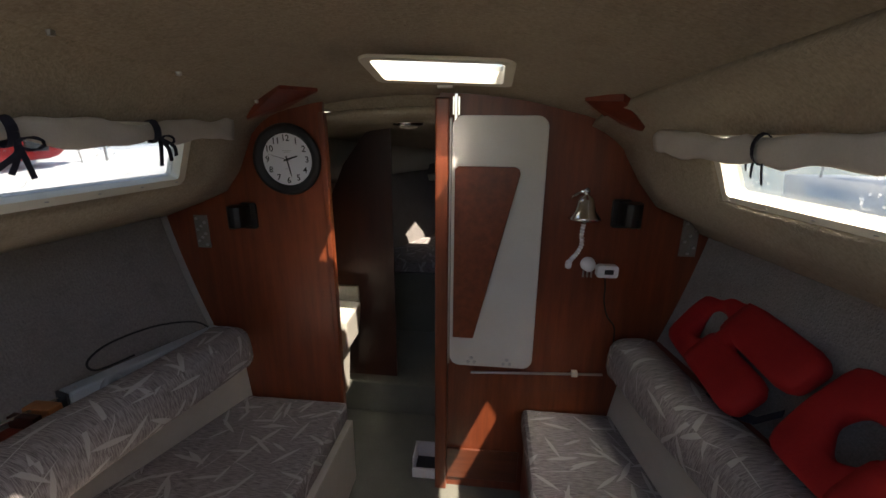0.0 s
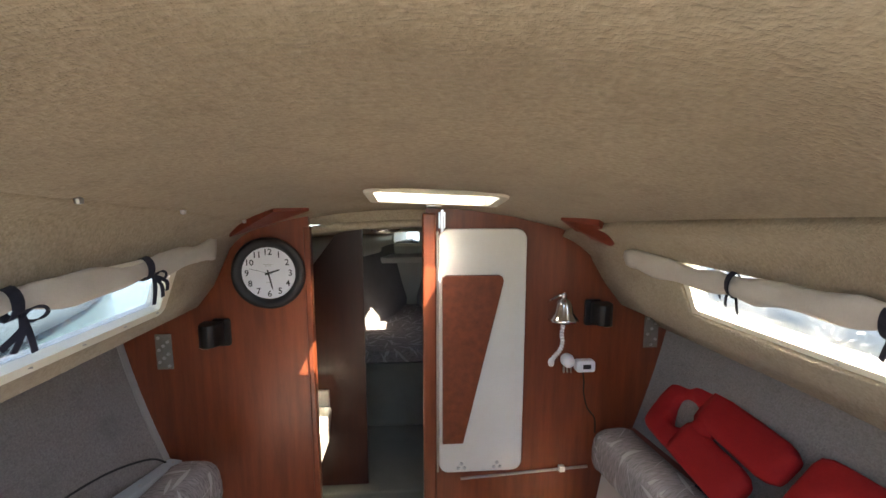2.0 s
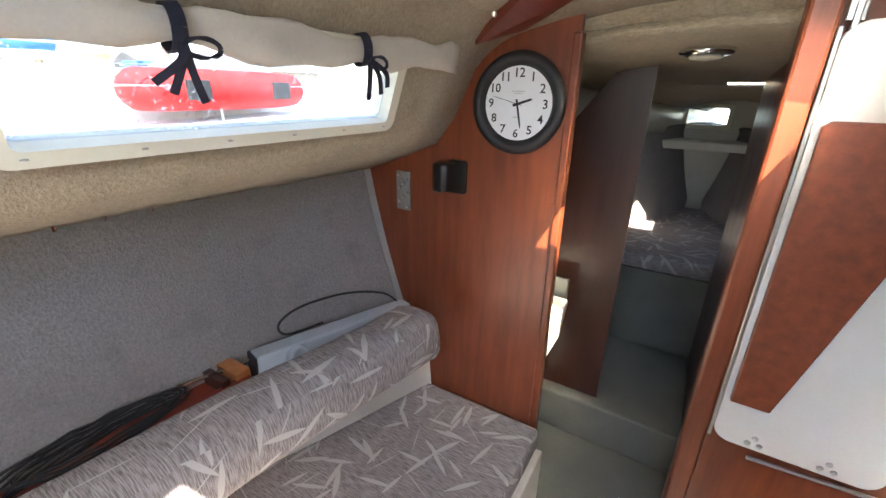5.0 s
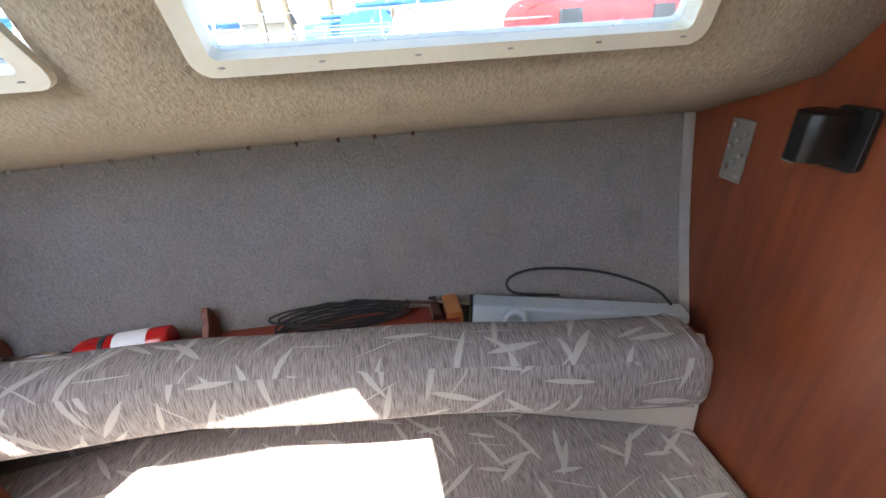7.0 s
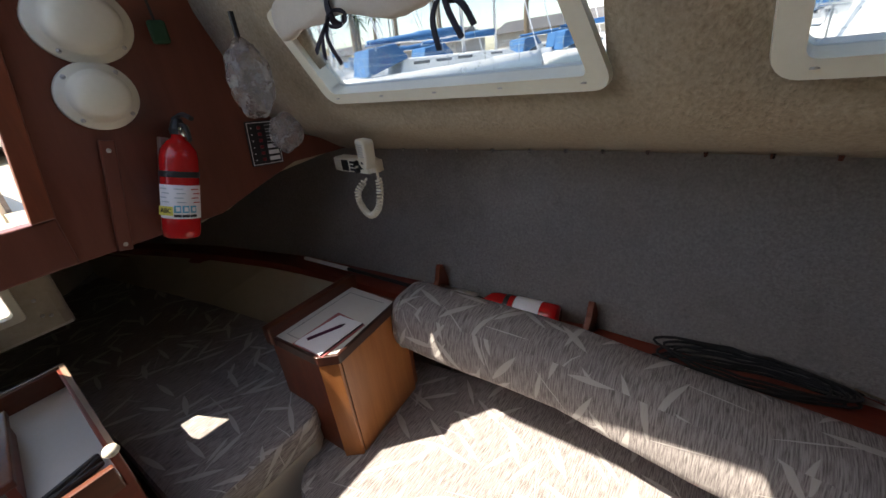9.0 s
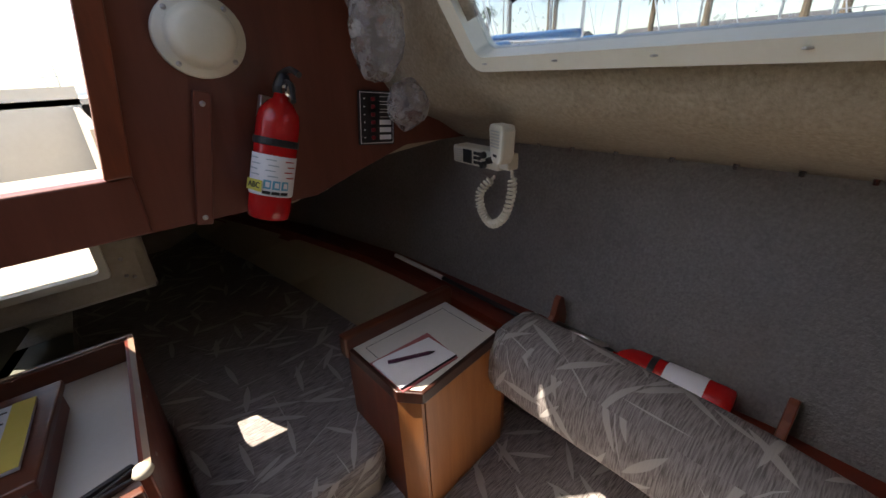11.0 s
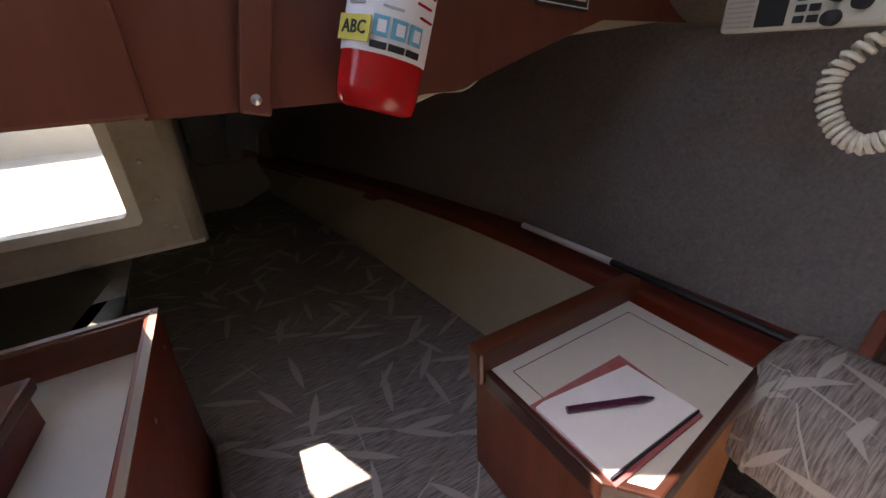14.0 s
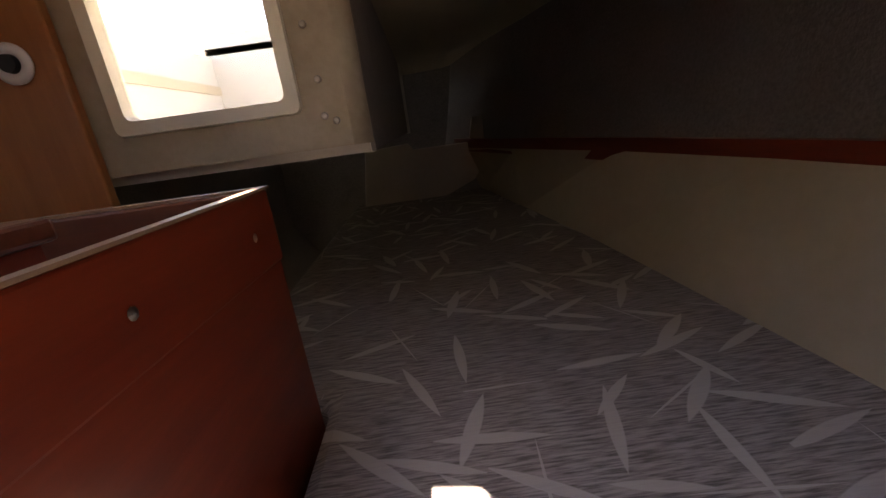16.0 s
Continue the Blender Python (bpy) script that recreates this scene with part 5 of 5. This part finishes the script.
part("riser", prism([(-0.205, -0.43), (-0.175, -0.16), (-0.16, -0.16), (-0.19, -0.43)], "z", 0.9155, 0.964), TEAK_Y, plank)
book = thing("log_book", "open yellow-edged log book with dark lines", "book", at=pose(-0.08, -0.30, 0.986, 0, 0, -5))
part("pages", box(-0.09, 0.12, -0.10, 0.10, 0.0, 0.008, 0.002), PAPER, book, "white pages")
part("yellow_strip", box(-0.09, -0.055, -0.10, 0.10, 0.0082, 0.009), mottled("yellow_card", (0.7, 0.55, 0.1), (0.75, 0.6, 0.15), 0.8), book, "yellow edge")
for i in range(5):
    part("printed_bar", box(-0.05, 0.10, -0.08 + 0.035 * i, -0.076 + 0.035 * i, 0.0082, 0.0088), BLACK, book)
gl = thing("sunglasses", "black folded sunglasses in the tray", "glasses", at=pose(-0.24, -0.10, 0.916, 0, 0, 15))
part("frame", box(-0.06, 0.06, -0.012, 0.0, 0.0, 0.035, 0.006), BLACK, gl)
part("temple", tube([(-0.055, 0.004, 0.03), (0.05, 0.014, 0.028)], 0.004), BLACK, gl)
part("temple", tube([(0.055, 0.004, 0.03), (-0.05, 0.02, 0.025)], 0.004), BLACK, gl)
solid("cream_knob", lathe([(0.012, 0.0), (0.016, 0.006), (0.012, 0.016), (0.0001, 0.018)], 16, Matrix.Translation((-0.311, -0.055, 0.973))), IVORY, "small cream knob on the tray corner", "knob", smooth=True)

# bridge deck lamp, bolts, fitting
bl = thing("dome_light", "chrome dome light under the bridge deck", "lamp", at=(-0.61, -0.80, 1.315))
part("ring", lathe([(0.06, 0.0), (0.082, -0.004), (0.08, -0.03), (0.062, -0.04), (0.055, -0.02)], 28), CHROME, bl, "chrome ring", True)
part("lens", lathe([(0.058, -0.03), (0.05, -0.06), (0.025, -0.075), (0.0001, -0.078), (0.0001, -0.05)], 24), glass("ribbed_lens", (0.9, 0.9, 0.88), 0.2), bl, "ribbed lens", True)
for x, z in ((-0.382, 1.102), (-0.381, 1.049), (-0.376, 1.178), (-0.398, 1.04)):
    solid("through_bolt", lathe([(0.0001, 0), (0.006, 0.001), (0.004, 0.006), (0.0001, 0.007)], 8, Matrix.Translation((x, -0.77, z)) @ Matrix.Rotation(radians(-90), 4, "X")), STEEL, "small rusty bolt in the well front", "bolt", "", "well bolts")
ft = thing("round_fitting", "white round fitting on the teak panel", "fitting", at=wall_m(0.03, -0.749, 1.172, 1))
part("flange", lathe([(0.0001, 0), (0.027, 0.0), (0.028, 0.005), (0.018, 0.009), (0.016, 0.004), (0.0001, 0.004)], 24), PAPER, ft, "white flange", True)
part("core", lathe([(0.0001, 0.004), (0.013, 0.0045), (0.012, 0.012), (0.0001, 0.013)], 18), BLACK, ft, "dark core")

# ---- outside ----
WATER = mottled("harbour_water", (0.03, 0.06, 0.07), (0.06, 0.10, 0.11), 0.12, 0.6, 5, 0.3, 0.05)
bm = bmesh.new()
outer = [bm.verts.new((x, y, 0.3)) for x, y in ((-900, -900), (900, -900), (900, 900), (-900, 900))]
rim = [(-lerp(HULL_LO, y) - 0.02, y) for y in (-2.88, -2, -1.2, -0.6, 0, 0.6, 1.3, 2, 3, 4.2, 5.0)]
rim += [(-0.2 - x, y) for x, y in rim[::-1]]
inner = [bm.verts.new((x, y, 0.3)) for x, y in rim]
half = len(rim) // 2
bm.faces.new([outer[0], outer[3]] + inner[half - 1::-1])
bm.faces.new([outer[2], outer[1]] + inner[:half - 1:-1])
bm.faces.new((outer[1], outer[0], inner[0], inner[-1]))
bm.faces.new((outer[3], outer[2], inner[half], inner[half - 1]))
structure("water", bm, WATER, "harbour water")
HULLW = mottled("white_boat_paint", (0.72, 0.72, 0.70), (0.80, 0.80, 0.78), 0.3, 1.5, 20, 0.03)
BLUE = mottled("blue_canvas", (0.02, 0.10, 0.25), (0.04, 0.15, 0.33), 0.85, 4, 60, 0.3)
TAN = mottled("tan_sail_cover", (0.45, 0.33, 0.16), (0.58, 0.44, 0.24), 0.85, 4, 60, 0.3)
PALM = mottled("palm_leaf", (0.03, 0.06, 0.02), (0.07, 0.10, 0.04), 0.7, 2, 20, 0.2)
BARK = mottled("palm_bark", (0.12, 0.09, 0.06), (0.2, 0.16, 0.11), 0.9, 2, 20, 0.4)
SHADE = mottled("tinted_boat_window", (0.10, 0.11, 0.12), (0.16, 0.17, 0.18), 0.15, 3, 30, 0.0)
ALU = mottled("mast_alloy", (0.6, 0.6, 0.6), (0.7, 0.7, 0.69), 0.35, 3, 30, 0.02, metal=0.6)


def sailboat(m, length, cover, label, canvas=True, glazed=True):
    b = thing("sailboat", label, "boat", "moored boats", at=m)
    rows = []
    for i in range(13):
        s = i / 12
        y = (s - 0.5) * length
        w = 0.17 * length * (1 - abs(2 * s - 0.8) ** 2.4 * (0.25 if s < 0.4 else 0.62)) * (0.05 if i == 12 else 1)
        d = 0.95 + 0.25 * s
        rows.append([(-w, y, d), (-w * 0.95, y, 0.5), (-w * 0.6, y, -0.15), (w * 0.6, y, -0.15), (w * 0.95, y, 0.5), (w, y, d)])
    part("hull", grid(rows, close=True, cap=True), HULLW, b, "white hull", True)
    cabin = part("cabin", prism([(-0.26 * length, 0.95), (-0.24 * length, 1.50), (0.10 * length, 1.42), (0.2 * length, 1.05)], "x", -0.085 * length, 0.085 * length, 0.05), HULLW, b, "white cabin")
    for i in range(3 * glazed):
        for s in (-1, 1):
            part("cabin_window", box(s * 0.0855 * length - 0.01, s * 0.0855 * length + 0.01, (-0.2 + 0.1 * i) * length, (-0.13 + 0.1 * i) * length, 1.24, 1.34, 0.004), SHADE, cabin, "dark cabin window")
    part("mast", tube([(0, 0.08 * length, 1.0), (0, 0.08 * length, 1.3 * length)], 0.075, 10), ALU, b, "alloy mast", True)
    part("boom", tube([(0, 0.06 * length, 2.1), (0, -0.36 * length, 2.05)], 0.05, 8), ALU, b)
    part("sail_cover", tube([(0, 0.07 * length, 2.25), (0, -0.05 * length, 2.22), (0, -0.35 * length, 2.12)], [0.17, 0.16, 0.08], 10), cover, b, "sail cover on the boom", True)
    for s in (-1, 1):
        part("stay", tube([(s * 0.155 * length, 0.05 * length, 1.1), (0, 0.08 * length, 1.25 * length)], 0.006, 5), STEEL, b)
        for z in (1.35, 1.6):
            part("lifeline", tube([(s * 0.14 * length, -0.45 * length, z), (s * 0.16 * length, 0, z), (s * 0.09 * length, 0.34 * length, z + 0.1)], 0.006, 5), STEEL, b)
        for i in range(5):
            yy = (-0.42 + 0.17 * i) * length
            part("stanchion", tube([(s * 0.152 * length, yy, 0.95), (s * 0.15 * length, yy, 1.62)], 0.012, 6), STEEL, b)
    part("forestay", tube([(0, 0.48 * length, 1.2), (0, 0.08 * length, 1.28 * length)], 0.03, 6), PAPER, b)
    if canvas:
        part("dodger", prism([(-0.40 * length, 1.0), (-0.38 * length, 1.9), (-0.27 * length, 2.0), (-0.22 * length, 1.5)], "x", -0.1 * length, 0.1 * length, 0.05), BLUE, b, "blue canvas dodger")
    return b


sailboat(pose(-5.2, 3.6, 0.3, 0, 0, 4), 8.5, TAN, "white sloop with a tan sail cover in the next berth", False, False)
far_boat = sailboat(pose(-15.5, -9.5, 0.3, 0, 0, 62), 9.5, BLUE, "white sloop with blue canvas across the basin")
for bx_, by_, bz_ in ((-21, -11, 58), (-24, -17, 64), (-18, -20, 75), (-27, -6, 50), (-30, -26, 66), (-23, 2, 40), (-20, 12, 15), (-34, -12, 60)):
    copy_thing(far_boat, pose(bx_, by_, 0.3, 0, 0, bz_))
sailboat(pose(-14, 4.5, 0.3, 0, 0, -6), 10.0, BLUE, "white sloop moored farther off")
tan_boat = sailboat(pose(-13, -15, 0.3, 0, 0, 66), 8.5, TAN, "white sloop with a tan sail cover across the basin", False)
for bx_, by_, bz_ in ((-15.5, -17.5, 64), (-26, -22, 70), (-17, 7, 20)):
    copy_thing(tan_boat, pose(bx_, by_, 0.3, 0, 0, bz_))
sailboat(pose(4.9, 1.6, 0.3, 0, 0, 178), 8.5, BLUE, "white sloop moored on the other side")
sailboat(pose(2.0, -12.5, 0.3, 0, 0, 95), 9.0, TAN, "white sloop astern across the fairway")
din = thing("inflatable_dinghy", "red inflatable dinghy upturned on the side deck of the next boat", "dinghy", at=pose(-4.15, 3.2, 1.42, 0, 0, 4))
loop = [(0.22 * math.sin(a), 0.70 * math.cos(a) * (1.15 if math.cos(a) > 0 else 1.0), 0.20) for a in [2 * math.pi * i / 28 for i in range(29)]]
part("tube", tube(loop, 0.17, 14), RED, din, "red air tube", True)
bm = bmesh.new()
bmesh.ops.create_uvsphere(bm, u_segments=20, v_segments=10, radius=1.0)
bmesh.ops.scale(bm, vec=(0.21, 0.68, 0.24), verts=bm.verts)
bmesh.ops.translate(bm, vec=(0, 0, 0.27), verts=bm.verts)
part("floor", bm, SHADE, din, "grey rubber floor", True)
for y in (-0.45, 0.4):
    part("patch", box(0.355, 0.398, y - 0.10, y + 0.10, 0.12, 0.28, 0.012), BLACK, din, "black handle patch")
dk = thing("finger_pier", "grey timber finger pier between the berths", "pier", at=(-2.55, 1.0, 0))
part("deck", box(-0.45, 0.45, -7, 6, 0.55, 0.72, 0.01), mottled("weathered_planks", (0.25, 0.23, 0.2), (0.36, 0.33, 0.29), 0.9, 3, 40, 0.4), dk)
for y in (-6, 5.5):
    part("pile", tube([(-0.6, y, 0.2), (-0.6, y, 1.4)], 0.14, 10), BARK, dk, "tarred pile")


def frond_crown(seed):
    r = random.Random(seed)
    bm = bmesh.new()
    for k in range(34):
        a = 2.4 * k
        lift = 1.1 - 2.0 * (k / 34)
        d = Vector((math.cos(a), math.sin(a), 0))
        side = Vector((-d.y, d.x, 0))
        ln = 1.9 + 0.6 * r.random()
        prev = None
        for i in range(6):
            s = i / 5
            c = d * (ln * s * math.cos(lift * 0.6)) + Vector((0, 0, ln * (s * math.sin(lift) * 0.8 - 0.55 * s * s)))
            w = 0.22 * math.sin(math.pi * (0.12 + 0.85 * s)) + 0.01
            pr = (bm.verts.new(c - side * w - Vector((0, 0, 0.1 * w))), bm.verts.new(c + side * w - Vector((0, 0, 0.1 * w))))
            if prev:
                bm.faces.new((prev[0], prev[1], pr[1], pr[0]))
            prev = pr
    return bm


crown_mesh = finish("crown", frond_crown(3), PALM)
for i, (x, y, h) in enumerate(((-62, -8, 9), (-66, -12, 12), (-70, -3, 10), (-60, -20, 11), (-75, 6, 13), (-68, -30, 10), (-64, 14, 11), (-72, 22, 12), (-58, 30, 9), (-60, -42, 11), (-70, -48, 12), (-66, 40, 10), (-52, -52, 10), (-58, -58, 12), (-63, -62, 9), (-50, -60, 11), (-66, -55, 13), (-72, -66, 11), (-54, -66, 10), (-60, -72, 12))):
    p = thing("palm_tree", "tall fan palm on the far shore", "palm", "shore palms", at=(x, y, 1.0))
    part("trunk", tube([(0, 0, 0), (0.1, 0.1, h * 0.5), (0.15 * math.sin(i), 0.2, h)], [0.5, 0.4, 0.36], 8), BARK, p)
    c = new("crown", crown_mesh)
    c.parent = p
    c.matrix_local = pose(0.15 * math.sin(i), 0.2, h, 0, 0, 40 * i)
shore = structure("shore", box(-140, -47, -200, 200, 0.3, 1.0), mottled("dry_bank", (0.18, 0.16, 0.12), (0.28, 0.25, 0.2), 0.95, 0.4, 6, 0.3), "low dry bank")
for y, w, hh in ((-26, 30, 3.4), (12, 24, 3.0), (55, 36, 3.6), (-72, 44, 3.8)):
    hs = thing("long_shed", "long low shed with a dark roof on the far shore", "building", "shore sheds", at=(-84, y, 1.0))
    part("wall", box(-6, 6, -w / 2, w / 2, 0, hh), mottled("shed_wall", (0.4, 0.38, 0.34), (0.5, 0.47, 0.42), 0.9, 0.3, 5, 0.1), hs)
    part("roof", prism([(-7, hh), (7, hh), (0, hh + 2.2)], "y", -w / 2 - 0.5, w / 2 + 0.5), mottled("dark_roof", (0.06, 0.06, 0.065), (0.1, 0.1, 0.1), 0.9, 0.3, 5, 0.1), hs, "dark roof")
